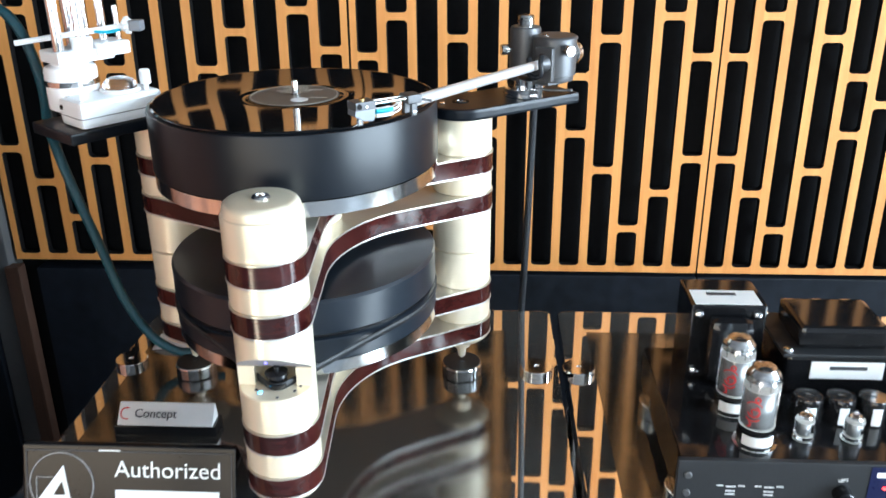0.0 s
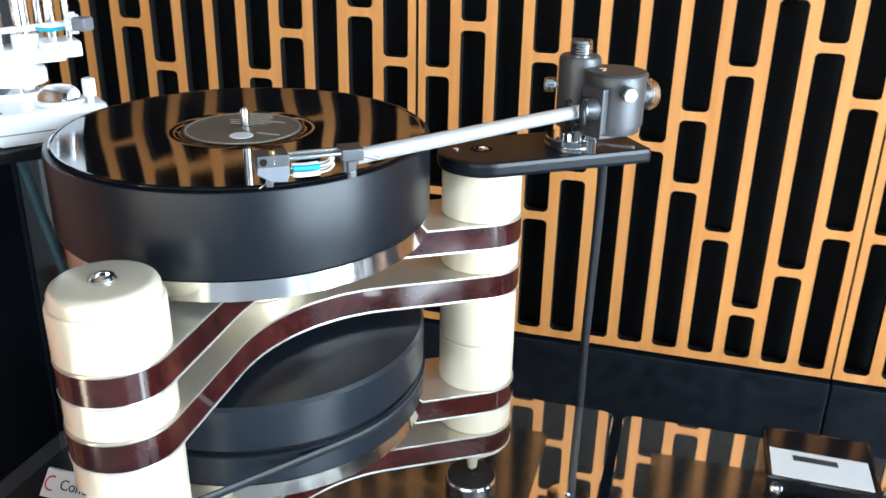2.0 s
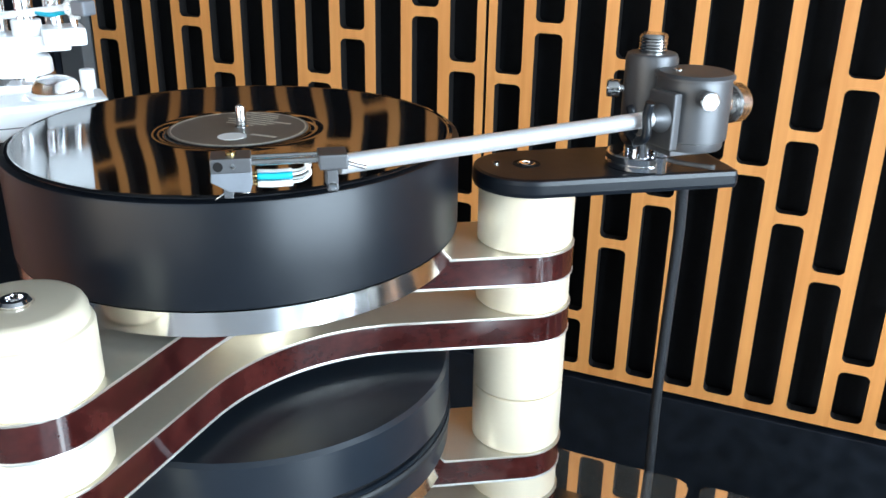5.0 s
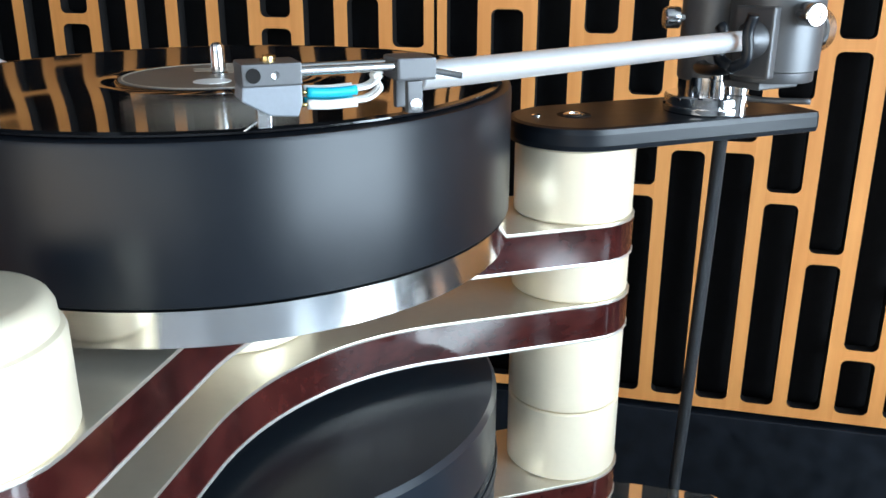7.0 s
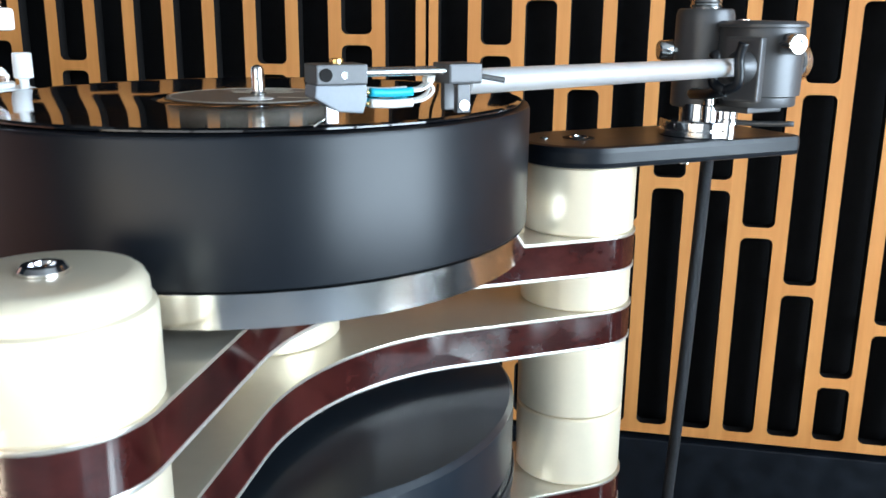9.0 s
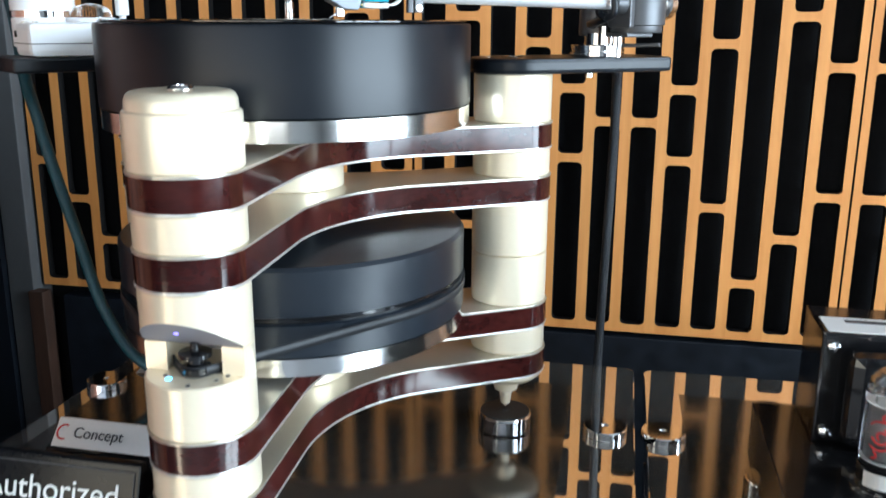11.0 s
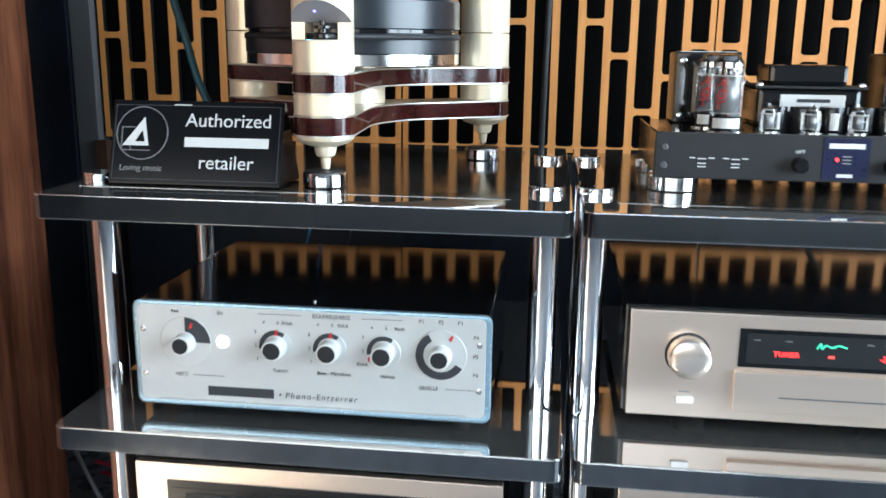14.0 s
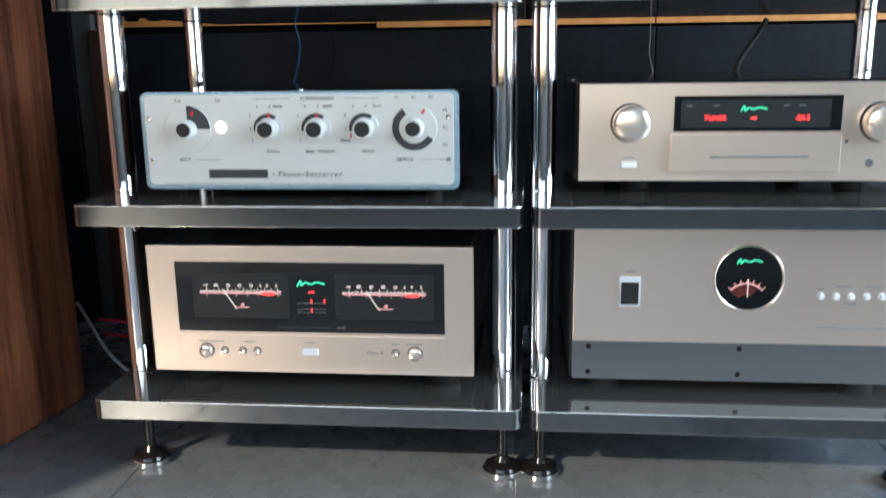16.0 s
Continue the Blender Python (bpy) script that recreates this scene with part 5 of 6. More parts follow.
def dial(x, rdial, rknob, a0, a1, r0, r1, red_at=None, red_kind="bar"):
    d = part("dial_disc", lathe([(rdial - 0.0006, 0), (rdial - 0.0006, 0.0012), (rdial - 0.0012, 0.0016), (0, 0.0016)], (x, FY, 0.4625), 48, FACE), M["phono"], ph)
    arc = ring_sector(r0, r1, a0, a1, 0.0003)
    arc.transform(Matrix.Translation((x, FY - 0.0021, 0.4625)))
    part("dial_arc", arc, M["dark_ink"], d, "dark grey dial arc")
    k = part("knob", lathe([(rknob + 0.0015, 0.0016), (rknob, 0.003), (rknob, 0.018), (rknob - 0.0008, 0.019), (rknob - 0.0028, 0.019)], (x, FY, 0.4625), 40, FACE), M["knob_white"], ph, "ivory knob with a black face")
    part("knob_face", lathe([(rknob - 0.0026, 0.019), (rknob - 0.0026, 0.0196), (0, 0.0196)], (x, FY, 0.4625), 36, FACE), M["black_matt"], k)
    if red_at is not None:
        a = radians(red_at)
        rr = (r0 + r1) / 2
        mk = prism([(-0.002, -0.003), (0.002, -0.003), (0.0012, 0.004), (-0.0012, 0.004)], 0, 0.0004)
        mk.transform(Matrix.Translation((x + rr * math.sin(a), FY - 0.0022, 0.4625 + rr * math.cos(a))) @ Matrix.Rotation(a, 4, "Y") @ FACE)
        part("dial_mark", mk, M["red_ink"], d, "red mark")


dial(-0.1705, 0.0330, 0.0122, 0, 90, 0.013, 0.0335 - 0.0015, 20)
for x, a in ((-0.0565, (-100, 35)), (0.0105, (-100, 35)), (0.0765, (-100, 35))):
    dial(x, 0.0215, 0.0130, *a, 0.0150, 0.0205, 5 if x < 0.05 else None)
    if x > 0.05:
        mk = part("dial_mark", box(x - 0.0190, x - 0.0170, FY - 0.0025, FY - 0.002, 0.4500, 0.4560), M["red_ink"], ph)
dial(0.1450, 0.0320, 0.0125, 120, 330, 0.0205, 0.0300, 30)
part("pilot_lamp", lathe([(0.0078, 0), (0.0078, 0.0012), (0.0070, 0.002), (0, 0.0024)], (-0.1235, FY, 0.4650), 32, FACE), M["pale"], ph, "lit round white pilot lamp")
for txt, x, z, s in (("Aus", -0.183, 0.5015, 0.0066), ("Ein", -0.1255, 0.5015, 0.0066), ("NETZ", -0.178, 0.4200, 0.0066), ("ECKFREQUENZ", 0.013, 0.5030, 0.0068), ("RIAA", -0.0420, 0.4925, 0.0062), ("RIAA", 0.0270, 0.4925, 0.0062), ("Bach", 0.0955, 0.4925, 0.0062), ("Tiefton", -0.0520, 0.4315, 0.0066), ("Bass · Mittelton", 0.0150, 0.4315, 0.0066), ("Höhen", 0.0810, 0.4315, 0.0066), ("QUELLE", 0.1310, 0.4200, 0.0066), ("P1", 0.1220, 0.5030, 0.0066), ("P2", 0.1450, 0.5030, 0.0066), ("P3", 0.1680, 0.5030, 0.0066), ("P4", 0.1870, 0.4860, 0.0066), ("P5", 0.1870, 0.4625, 0.0066), ("P6", 0.1870, 0.4395, 0.0066), ("RIAA", 0.0500, 0.4455, 0.0062)):
    lettering(txt, s, front(x, FY - 0.0002, z), M["dark_ink"], ph)
for x in (-0.0565, 0.0105, 0.0765):
    for txt, dx, dz in (("4", -0.0145, 0.030), ("5", 0.003, 0.030), ("3", -0.0255, 0.0175), ("2", -0.0255, 0.0), ("1", -0.0235, -0.0165)):
        if not (x > 0.05 and txt == "1"):
            lettering(txt, 0.0062, front(x + dx, FY - 0.0002, 0.4625 + dz), M["dark_ink"], ph)
for x0, x1, z in ((-0.078, -0.024, 0.5030), (0.050, 0.098, 0.5030), (-0.163, -0.124, 0.4200), (0.151, 0.187, 0.4200)):
    part("print_rule", box(x0, x1, FY - 0.0002, FY + 0.0002, z - 0.0003, z + 0.0003), M["dark_ink"], ph)
part("name_bar", box(-0.145, -0.061, FY - 0.0003, FY + 0.0002, 0.3945, 0.4065), M["dark_ink"], ph, "plain dark bar")
lettering("Phono-Entzerrer", 0.0105, front(-0.047, FY - 0.0002, 0.3995), M["dark_ink"], ph, align="LEFT", shear=0.2, spacing=1.25)
part("print_dot", lathe([(0.0013, 0), (0.0013, 0.0003), (0, 0.0003)], (-0.053, FY, 0.4000), 10, FACE), M["dark_ink"], ph)
part("print_rule", box(PX0 + 0.03, PX1 - 0.03, FY - 0.0002, FY + 0.0002, PZ0 + 0.0085, PZ0 + 0.0092), M["grey_ink"], ph)

# ---- power amplifier ----
am = thing("power_amplifier", "champagne-gold power amplifier with two lit needle meters", "amplifier")
AX0, AX1, AZ0, AZ1, AY = -0.2505, 0.2235, 0.106, 0.296, -0.052
part("case", box(AX0 + 0.004, AX1 - 0.004, AY + 0.012, 0.36, AZ0 - 0.002, AZ1 - 0.002, 0.002), M["black_matt"], am)
part("fascia", plate(AX0, AX1, AZ0, AZ1, AY, AY + 0.0119, 0.001, 0.0012), M["fascia"], am, "champagne brushed front plate")
for xx in (AX0 + 0.05, AX1 - 0.05):
    for yy in (0.0, 0.30):
        # shade below the amplifier is painted in by the near-black foot colour
        part("foot", lathe([(0.025, 0.0803), (0.027, 0.083), (0.027, 0.104)], (xx, yy, 0), 28), M["core"], am)
gx0, gx1, gz0, gz1 = -0.2075, 0.1815, 0.170, 0.272
part("window_frame", plate(gx0 - 0.001, gx1 + 0.001, gz0 - 0.001, gz1 + 0.001, AY - 0.0012, AY + 0.002, 0.001), M["black_gloss"], am)
part("meter_window", plate(gx0 + 0.004, gx1 - 0.004, gz0 + 0.013, gz1 - 0.009, AY - 0.0018, AY - 0.0012, 0.001), M["screen"], am, "smoked meter glass")


def meter(x, z, w, h, y):
    f = part("meter_face", plate(x - w / 2, x + w / 2, z - h / 2, z + h / 2, y - 0.0006, y - 0.0002, 0.001), M["meter"], am, "dark meter face with a pink lit scale")
    fr = bmesh.new()
    for a in ((-w / 2, w / 2, h / 2 - 0.0006, h / 2), (-w / 2, w / 2, -h / 2, -h / 2 + 0.0006), (-w / 2, -w / 2 + 0.0006, -h / 2, h / 2), (w / 2 - 0.0006, w / 2, -h / 2, h / 2)):
        box(x + a[0], x + a[1], y - 0.0009, y - 0.0006, z + a[2], z + a[3], bm=fr)
    part("meter_frame", fr, M["dark_ink"], f)
    yy = y - 0.0009
    part("scale_line", box(x - 0.060, x + 0.060, yy - 0.0002, yy + 0.0002, z + 0.0062, z + 0.0070), M["scale_white"], f)
    part("scale_line", box(x - 0.060, x + 0.060, yy - 0.0002, yy + 0.0002, z + 0.0030, z + 0.0046), M["pink"], f)
    part("scale_line", box(x + 0.032, x + 0.050, yy - 0.0003, yy + 0.0002, z + 0.0014, z + 0.0046), M["red"], f)
    for k in range(19):
        xx = x - 0.050 + 0.105 * (k / 18) ** 0.8
        dz = 0.0025 if k % 2 else 0.0045
        part("scale_tick", box(xx - 0.0003, xx + 0.0003, yy - 0.0002, yy + 0.0002, z + 0.0070, z + 0.0070 + dz), M["scale_white"], f)
        if k % 3 == 0:
            part("scale_tick", box(xx - 0.0003, xx + 0.0003, yy - 0.0002, yy + 0.0002, z - 0.001, z + 0.0028), M["pink"], f)
    for txt, dx in (("60", -0.036), ("30", -0.018), ("20", -0.001), ("10", 0.016), ("5", 0.030), ("0", 0.040), ("3", 0.053), ("-∞", -0.051)):
        lettering(txt, 0.0062, front(x + dx, yy, z + 0.0150), M["scale_white"], f)
    lettering("dB", 0.0055, front(x + 0.002, yy, z - 0.0135), M["pink"], f)
    part("scale_print", box(x - 0.010, x + 0.012, yy - 0.0002, yy + 0.0002, z - 0.0180, z - 0.0170), M["pink"], f)
    nd = box(-0.0004, 0.0004, -0.0003, 0.0003, 0, 0.034)
    nd.transform(Matrix.Translation((x - 0.007, yy - 0.0006, z - 0.0195)) @ Matrix.Rotation(radians(-33), 4, "Y"))
    part("needle", nd, M["scale_white"], f)


meter(-0.1125, 0.2235, 0.141, 0.066, AY - 0.0018)
meter(0.0965, 0.2235, 0.141, 0.066, AY - 0.0018)


def script_mark(x, y, z, w, parent):
    """A plain slanted green flourish in place of a maker's name."""
    hose_ = hose([(x - w / 2, y, z - w * 0.10), (x - w * 0.38, y, z + w * 0.10), (x - w * 0.34, y, z - w * 0.08), (x - w * 0.2, y, z + w * 0.04), (x, y, z - w * 0.03), (x + w * 0.2, y, z + w * 0.05), (x + w / 2, y, z - w * 0.02)], w * 0.028, 6, 5)
    part("green_mark", hose_, M["green"], parent, "plain lit green flourish")


script_mark(-0.0085, AY - 0.0024, 0.2425, 0.040, am)
part("lamp", box(-0.0125, -0.0045, AY - 0.0024, AY - 0.0018, 0.2285, 0.2305), M["red"], am)
for xx, zz in ((-0.009, 0.2140), (0.010, 0.2140), (-0.009, 0.2005)):
    part("lamp", box(xx - 0.0008, xx + 0.0008, AY - 0.0024, AY - 0.0018, zz, zz + 0.005), M["red"], am)
for zz in (0.2128, 0.2040, 0.1990):
    part("window_print", box(-0.030, 0.012, AY - 0.0022, AY - 0.0018, zz, zz + 0.0006), M["grey_ink"], am)
lettering("A-47", 0.0066, front(0.033, AY - 0.0014, 0.1765), M["grey_ink"], am)
part("window_print", box(-0.060, 0.018, AY - 0.0016, AY - 0.0012, 0.1755, 0.1775), M["dark_ink"], am)
part("lower_panel", plate(-0.2095, 0.1825, 0.125, 0.1645, AY - 0.0030, AY - 0.0002, 0.001, 0.0008), M["fascia"], am, "raised champagne control strip")
for x, r in ((-0.168, 0.0098), (0.1395, 0.0098), (-0.1415, 0.0048), (-0.1145, 0.0048), (-0.0925, 0.0048), (0.1110, 0.0048)):
    part("knob", lathe([(r, 0.0003), (r, 0.008), (r - 0.0008, 0.0095), (r * 0.6, 0.0106), (0, 0.011)], (x, AY - 0.003, 0.1405), 28, FACE), M["knob"], am)
    # dark ring painting the shadowed gap behind the knob
    part("knob_ring", lathe([(r + 0.0012, 0), (r + 0.0012, 0.0004), (r, 0.0004)], (x, AY - 0.003, 0.1405), 28, FACE), M["dark_ink"], am)
part("power_button", box(-0.0255, -0.0015, AY - 0.0065, AY - 0.003, 0.1355, 0.1455, 0.0012), M["silver"], am, "silver push button")
for x0, x1 in ((-0.180, -0.142), (-0.112, -0.094), (-0.022, -0.006), (0.106, 0.116), (0.127, 0.150)):
    part("panel_print", box(x0, x1, AY - 0.0033, AY - 0.003, 0.1535, 0.1548), M["grey_ink"], am)
lettering("Class A", 0.0080, front(0.0815, AY - 0.0031, 0.1405), M["grey_ink"], am)

# ---- preamplifier ----
pe = thing("preamplifier", "champagne-gold preamplifier with two round knobs and a smoked display", "preamplifier")
EX0, EX1, EZ0, EZ1, EY = 0.3685, 0.836, 0.3835, 0.5165, -0.008
part("case", box(EX0 - 0.006, EX1 + 0.006, EY + 0.0105, 0.39, EZ0 - 0.001, EZ1 + 0.004, 0.003), M["black_gloss"], pe, "black lacquered case")
part("fascia", plate(EX0, EX1, EZ0, EZ1, EY, EY + 0.0104, 0.001, 0.001), M["fascia"], pe, "champagne brushed front plate")
for xx in (EX0 + 0.085, EX1 - 0.085):
    for yy in (0.05, 0.33):
        part("foot", lathe([(0.018, 0.3643), (0.020, 0.367), (0.020, 0.3825)], (xx, yy, 0), 24), M["core"], pe)
for x in (0.4375, 0.7665):
    k = part("knob", lathe([(0.0244, 0.0008), (0.0248, 0.0012), (0.0248, 0.019), (0.0240, 0.0212), (0.0222, 0.0226), (0.015, 0.0242), (0.007, 0.0250), (0, 0.0252)], (x, EY, 0.4635), 56, FACE), M["knob"], pe, "champagne turned knob")
    # shade round the knob's foot, laid in as a thin dark ring
    part("knob_ring", lathe([(0.0270, 0), (0.0270, 0.0006), (0.0240, 0.0006)], (x, EY, 0.4635), 48, FACE), M["dark_ink"], k)
    part("knob_mark", box(x + 0.0208, x + 0.0228, EY - 0.0235, EY - 0.0225, 0.4710, 0.4730), M["red_ink"], k)
part("button", box(0.4265, 0.4475, EY - 0.005, EY - 0.0002, 0.4025, 0.4105, 0.001), M["silver"], pe)
part("panel_print", box(0.430, 0.444, EY - 0.0004, EY, 0.4155, 0.4165), M["grey_ink"], pe)
part("display", plate(0.496, 0.7165, 0.4515, 0.4995, EY - 0.0012, EY + 0.002, 0.001), M["screen"], pe, "smoked glass display")
part("display_pane", plate(0.505, 0.7015, 0.4570, 0.4940, EY - 0.0016, EY - 0.0012, 0.001), M["meter"], pe)
script_mark(0.6010, EY - 0.0022, 0.4820, 0.034, pe)
lettering("TUNER", 0.0085, front(0.5505, EY - 0.0019, 0.4695), M["red"], pe, spacing=1.15)
lettering("-26.2", 0.0095, front(0.6650, EY - 0.0019, 0.4695), M["red"], pe)
part("lamp", box(0.5980, 0.6050, EY - 0.0022, EY - 0.0016, 0.4680, 0.4705), M["red"], pe)
for x0, x1 in ((0.512, 0.520), (0.548, 0.556), (0.640, 0.648), (0.660, 0.668)):
    part("display_print", box(x0, x1, EY - 0.0020, EY - 0.0016, 0.4855, 0.4867), M["grey_ink"], pe)
part("flap", plate(0.4925, 0.7165, 0.3970, 0.4475, EY - 0.0075, EY - 0.0002, 0.001, 0.0022), M["fascia"], pe, "raised champagne flap")
part("flap_print", box(0.545, 0.675, EY - 0.0079, EY - 0.0076, 0.4165, 0.4180), M["fascia_dark"], pe)
part("panel_lamp", lathe([(0.0022, 0), (0.0022, 0.001), (0, 0.001)], (0.7250, EY, 0.4375), 12, FACE), M["dark_ink"], pe)
part("headphone_jack", lathe([(0.0055, 0), (0.0055, 0.002), (0.0035, 0.002), (0.0032, 0.0005), (0, 0.0005)], (0.7565, EY, 0.4085), 20, FACE), M["steel"], pe)

# ---- power conditioner ----
pc = thing("power_conditioner", "champagne-gold power conditioner with a round dark meter", "power conditioner")
CX0, CX1, CY = 0.364, 0.831, -0.030
part("case", box(CX0 - 0.004, CX1 + 0.004, CY + 0.0105, 0.38, 0.0975, 0.3225, 0.003), M["black_matt"], pc)
part("fascia", plate(CX0, CX1, 0.1555, 0.3225, CY, CY + 0.0104, 0.001, 0.001), M["fascia"], pc, "champagne brushed front plate")
part("lower_fascia", plate(CX0, CX1, 0.0975, 0.1545, CY + 0.003, CY + 0.0104, 0.001, 0.0008), M["fascia_dark"], pc, "dark grey lower plate")
for xx in (0.387, 0.5975, 0.808):
    for zz in (0.1470, 0.1085):
        part("screw", lathe([(0.0038, 0), (0.0038, 0.0008), (0, 0.001)], (xx, CY + 0.003, zz), 14, FACE), M["core"], pc)
for xx in (CX0 + 0.05, CX1 - 0.05):
    for yy in (0.03, 0.32):
        part("foot", lathe([(0.024, 0.0803), (0.024, 0.0975)], (xx, yy, 0), 24), M["black_matt"], pc)
mt = part("meter_rim", lathe([(0.0480, 0), (0.0480, 0.002), (0.0465, 0.003), (0.0450, 0.002), (0.0445, -0.002)], (0.6035, CY, 0.2510), 64, FACE), M["fascia"], pc)
part("meter_face", lathe([(0.0450, 0.0), (0.0450, 0.0014), (0, 0.0014)], (0.6035, CY, 0.2510), 56, FACE), M["screen"], mt, "round dark meter")
script_mark(0.6035, CY - 0.0020, 0.2755, 0.034, mt)
arc = ring_sector(0.027, 0.0285, -50, 50, 0.0003)
arc.transform(Matrix.Translation((0.6015, CY - 0.0018, 0.2160)))
part("meter_scale", arc, M["pink"], mt)
for k in range(7):
    tk = box(-0.0004, 0.0004, -0.0003, 0.0003, 0.0285, 0.0335)
    tk.transform(Matrix.Translation((0.6015, CY - 0.0017, 0.2160)) @ Matrix.Rotation(radians(-48 + 16 * k), 4, "Y"))
    part("meter_tick", tk, M["pink"], mt)
arc = ring_sector(0.010, 0.024, -55, 40, 0.0002)
arc.transform(Matrix.Translation((0.6000, CY - 0.0017, 0.2170)))
part("meter_sector", arc, mat("dull_red_meter_print", (0.12, 0.015, 0.012), 0.4), mt)
part("needle", box(0.6025, 0.6033, CY - 0.0024, CY - 0.0019, 0.2240, 0.2500), M["scale_white"], mt)
sw = part("switch_frame", plate(0.4270, 0.4570, 0.2080, 0.2520, CY - 0.002, CY + 0.001, 0.002, 0.0008), M["silver"], pc)
part("rocker", plate(0.4300, 0.4540, 0.2125, 0.2440, CY - 0.006, CY - 0.0021, 0.001, 0.001), M["black_matt"], sw, "black rocker switch")
part("panel_print", box(0.436, 0.450, CY - 0.0004, CY, 0.2580, 0.2592), M["grey_ink"], pc)
for k in range(6):
    part("push_button", lathe([(0.0052, 0), (0.0052, 0.0004), (0.0042, 0.0006), (0.0042, 0.005), (0.0035, 0.006), (0, 0.006)], (0.7010 + 0.0203 * k, CY, 0.2270), 20, FACE), M["silver"], pc)
for x0, x1, z in ((0.697, 0.706, 0.2360), (0.720, 0.742, 0.2400), (0.760, 0.785, 0.2400), (0.733, 0.750, 0.2155), (0.700, 0.815, 0.1810)):
    part("panel_print", box(x0, x1, CY - 0.0004, CY, z, z + 0.0010), M["grey_ink"], pc)

# ---- loudspeaker beside the rack ----
sp = thing("loudspeaker", "tall walnut-veneered loudspeaker cabinet standing on the floor", "loudspeaker")
spb = box(-0.21, 0.21, -0.33, 0.33, 0.0, 1.25, 0.012)
sp.location, sp.rotation_euler = (-0.806, -0.02, FLOOR), (0, 0, radians(-10))
part("cabinet", spb, M["walnut"], sp)
part("plinth", box(-0.19, 0.19, -0.31, 0.31, 0.0005, 0.004), M["black_matt"], sp)

# ---- cables at the back ----
def loose(name, pts, r, material, label):
    tagged(part(name, hose(pts, r, 8, 10), M[material]), label, "cable", "loose cables")


loose("blue_cable", [(-0.150, 0.34, 0.43), (-0.160, 0.50, 0.53), (-0.163, 0.545, 0.58), (-0.172, 0.550, 0.618)], 0.0019, "blue_lead", "thin blue cable hanging behind the phono stage")
loose("thin_cable", [(-0.075, 0.34, 0.44), (-0.085, 0.50, 0.53), (-0.090, 0.545, 0.58), (-0.094, 0.552, 0.616)], 0.0009, "cable", "thin dark cable hanging behind the phono stage")
loose("thin_cable", [(0.530, 0.42, 0.50), (0.533, 0.53, 0.55), (0.535, 0.548, 0.58), (0.535, 0.552, 0.616)], 0.0011, "grey_cable", "thin pale cable behind the preamplifier")
loose("power_cable", [(0.67, 0.44, 0.48), (0.70, 0.52, 0.535), (0.735, 0.548, 0.58), (0.755, 0.552, 0.615)], 0.005, "cable", "black power cable rising behind the preamplifier")
loose("red_cable", [(-0.60, 0.45, 0.02), (-0.50, 0.42, 0.03), (-0.42, 0.40, 0.09), (-0.36, 0.38, 0.16), (-0.30, 0.40, 0.20)], 0.004, "red_cable", "dark red speaker cable behind the rack")
loose("red_cable", [(-0.62, 0.50, -0.03), (-0.48, 0.46, -0.02), (-0.38, 0.43, 0.03), (-0.28, 0.42, 0.05)], 0.004, "red_cable", "dark red speaker cable behind the rack")
loose("grey_cable", [(-0.64, 0.44, 0.06), (-0.54, 0.38, -0.04), (-0.44, 0.34, -0.068), (-0.30, 0.36, -0.072), (-0.18, 0.40, -0.072)], 0.004, "grey_cable", "grey cable drooping to the floor")
tagged(part("wooden_batten", box(-0.708, -0.680, 0.735, 0.760, FLOOR, 0.62, 0.002), M["dark_wood"]), "narrow dark brown wooden batten against the wall", "batten")

# ---- wall panels: slats and crossbars ----
PITCH, SLOT, Z0P, Z1P = 0.0508, 0.0355, 0.616, 1.66
BARS = ((0.831, 1.007, 1.20, 1.42), (0.769, 1.073, 1.30, 1.50), (0.701, 1.135, 1.36, 1.55), (0.810, 1.037, 1.24, 1.46), (0.875, 0.974, 1.17, 1.38), (0.928, 1.150, 1.33, 1.52))


def two_faced(bm):
    bm.normal_update()
    for f in bm.faces:
        f.material_index = 0 if f.normal.y < -0.6 else 1
    return bm


def crossbar(h, fillet=0.0075):
    """A short bar between two slats, with hollow rounded corners."""
    w = SLOT / 2 + 0.0001
    pts = []
    for sx, sz, a0 in ((1, 1, 180), (-1, 1, 270), (-1, -1, 0), (1, -1, 90)):
        cx, cz = sx * (w - fillet), sz * (h / 2 + fillet)
        arc_ = []
        for k in range(6):
            a = radians(k * 18)
            arc_.append((cx + sx * fillet * math.cos(a), cz - sz * fillet * math.sin(a)))
        pts += arc_ if sx * sz > 0 else arc_[::-1]
    own = bmesh.new()
    lo = [own.verts.new((x, 0.0, z)) for x, z in pts]
    hi = [own.verts.new((x, 0.016, z)) for x, z in pts]
    f0 = own.faces.new(lo)
    f1 = own.faces.new(hi[::-1])
    for i in range(len(pts)):
        own.faces.new((lo[i], hi[i], hi[(i + 1) % len(pts)], lo[(i + 1) % len(pts)]))
    bmesh.ops.recalc_face_normals(own, faces=own.faces)
    return two_faced(own)


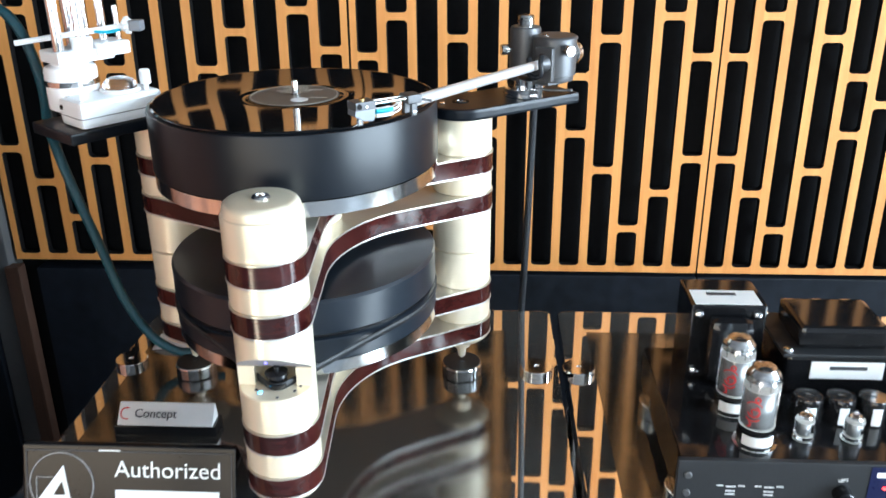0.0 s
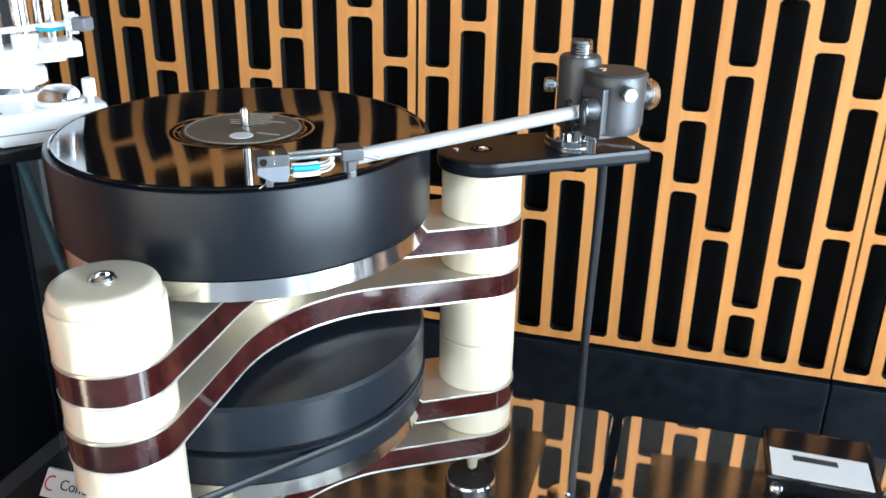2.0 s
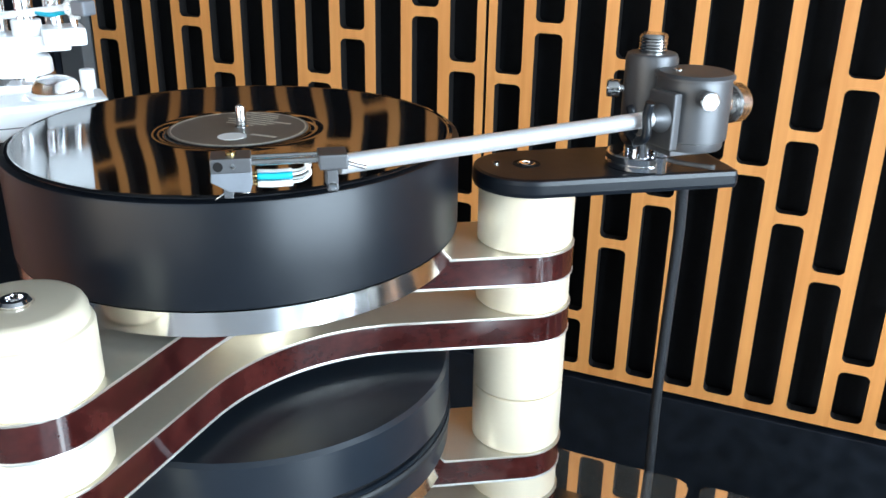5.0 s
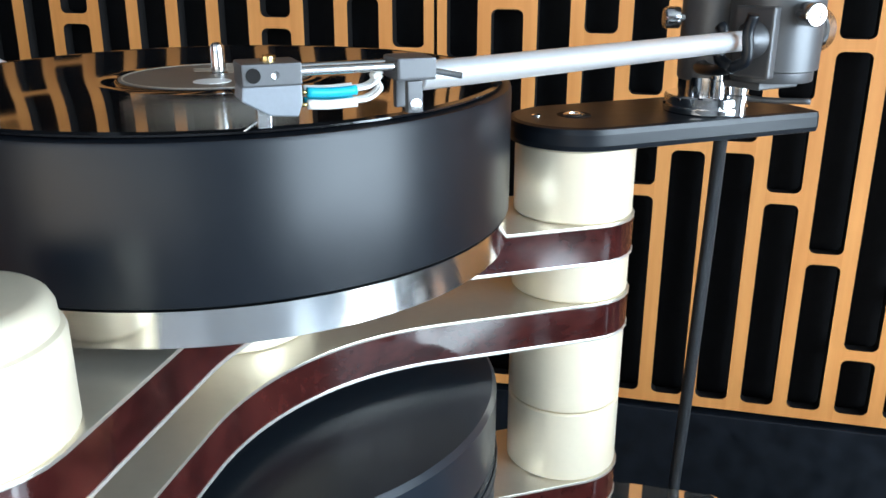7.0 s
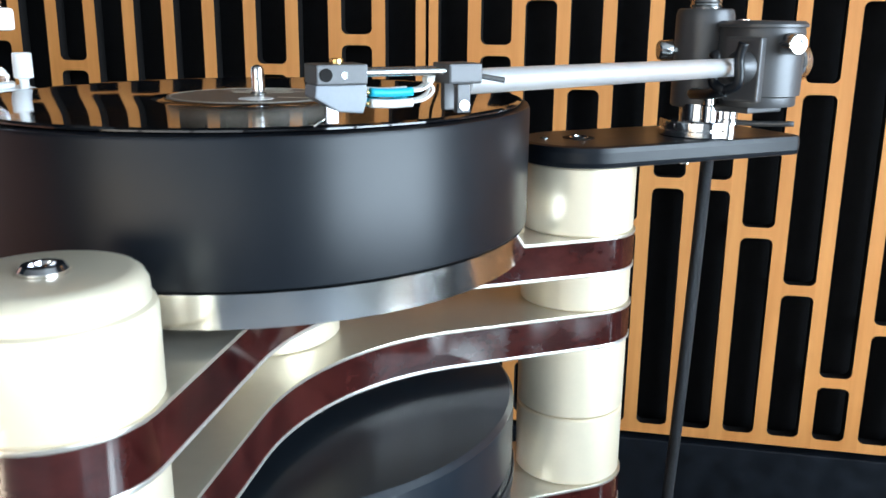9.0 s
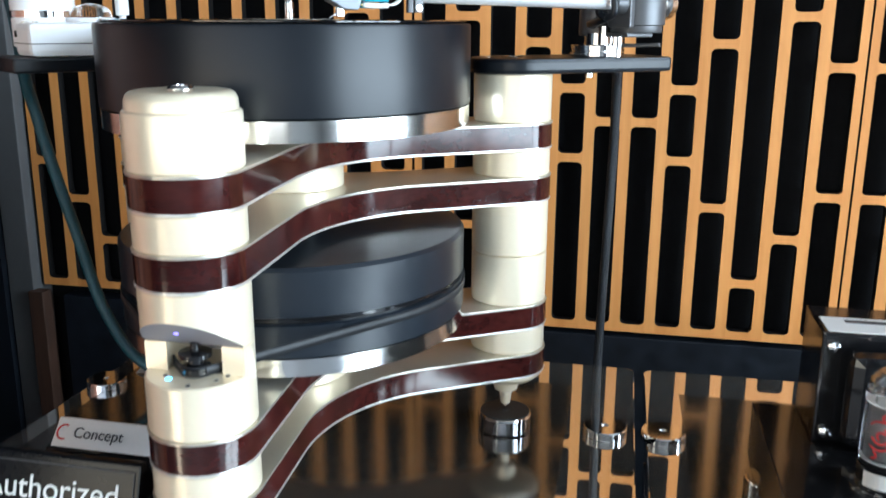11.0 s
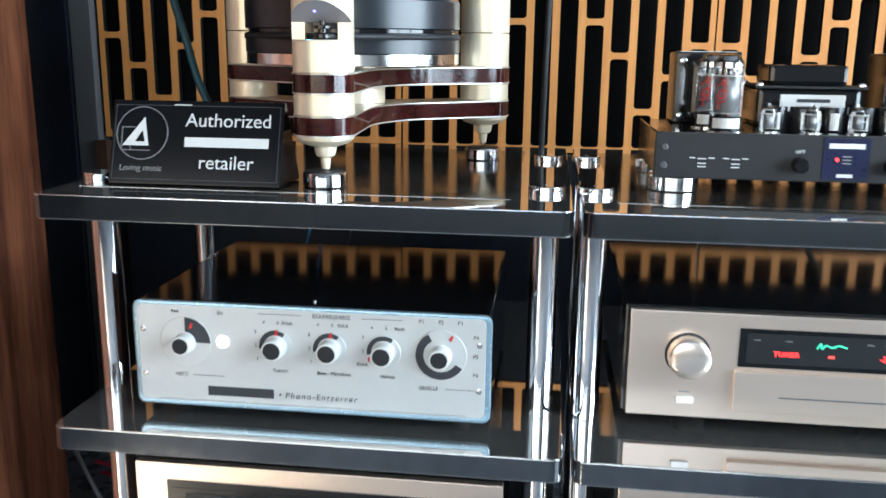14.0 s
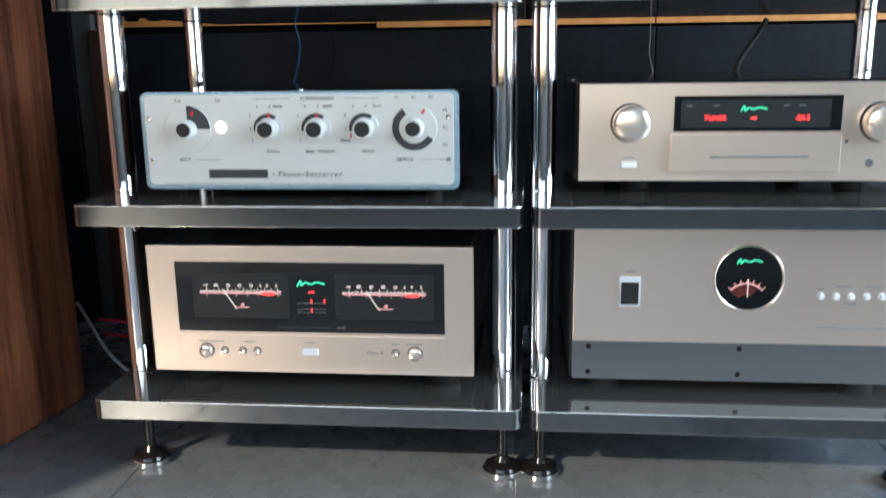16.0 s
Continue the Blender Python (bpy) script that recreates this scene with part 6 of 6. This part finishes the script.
def end_bar(h, fillet=0.0075, up=True):
    w = SLOT / 2 + 0.0001
    pts = [(-w, 0), (w, 0)]
    pts += [(w - fillet + fillet * math.cos(radians(18 * k)), h + fillet - fillet * math.sin(radians(18 * k))) for k in range(6)]
    pts += [(-(w - fillet + fillet * math.cos(radians(18 * k))), h + fillet - fillet * math.sin(radians(18 * k))) for k in range(5, -1, -1)]
    own = bmesh.new()
    lo = [own.verts.new((x, 0.0, z if up else -z)) for x, z in pts]
    hi = [own.verts.new((x, 0.016, z if up else -z)) for x, z in pts]
    own.faces.new(lo)
    own.faces.new(hi[::-1])
    for i in range(len(pts)):
        own.faces.new((lo[i], hi[i], hi[(i + 1) % len(pts)], lo[(i + 1) % len(pts)]))
    bmesh.ops.recalc_face_normals(own, faces=own.faces)
    return two_faced(own)


def mesh_of(name, bm):
    me = bpy.data.meshes.new(name)
    bm.to_mesh(me)
    bm.free()
    me.materials.append(M["orange"])
    me.materials.append(M["core"])
    return me


bar_mesh, low_mesh, high_mesh = mesh_of("crossbar", crossbar(0.0125)), mesh_of("bottom_rail", end_bar(0.0125)), mesh_of("top_rail", end_bar(0.0125, up=False))
slat_w = PITCH - SLOT
slat_mesh = mesh_of("slat", two_faced(box(-slat_w / 2, slat_w / 2, 0, 0.016, Z0P, Z1P)))
half_mesh = mesh_of("edge_slat", two_faced(box(0, slat_w / 2 + 0.0035, 0, 0.016, Z0P, Z1P)))


def piece(name, me, parent, x, z=0.0, flip=False):
    ob = new(name, me)
    ob.parent = parent
    ob.location = (x, 0, z)
    if flip:
        ob.scale = (-1, 1, 1)
    return ob


def wall_panel(x0, stretch=1.0, lift=0.0):
    pan = thing("grille_panel", "orange wood-veneered acoustic grille panel with staggered slots", "wall panel", "grille panels", "structure", (x0, WALL, lift))
    pan.scale = (stretch, 1, 1)
    edge = 0.0035
    piece("slat", half_mesh, pan, 0.0008)
    piece("slat", half_mesh, pan, 12 * PITCH + 2 * edge - 0.0008, flip=True)
    for c in range(12):
        i = c if c < 6 else 11 - c
        if c:
            piece("slat", slat_mesh, pan, edge + c * PITCH)
        xm = edge + (c + 0.5) * PITCH
        piece("rail", low_mesh, pan, xm, Z0P)
        piece("rail", high_mesh, pan, xm, Z1P)
        for z in BARS[i]:
            piece("crossbar", bar_mesh, pan, xm, z)
    return pan


wall_panel(-0.0425)
wall_panel(-0.697, 1.058, 0.010)
wall_panel(0.5755, 0.985)
wall_panel(1.1850, 0.985)

# ---- floor tiles ----
tile_me = bpy.data.meshes.new("tile")
tb = box(-0.2985, 0.2985, -0.2985, 0.2985, -0.002, 0.0, 0.0006)
tb.to_mesh(tile_me)
tb.free()
tile_me.materials.append(M["floor"])
for i in range(-4, 5):
    for j in range(-6, 2):
        t = new("tile", tile_me)
        t.parent = floor
        t.location = (-0.018 + 0.6 * i, 0.12 + 0.6 * j, FLOOR)
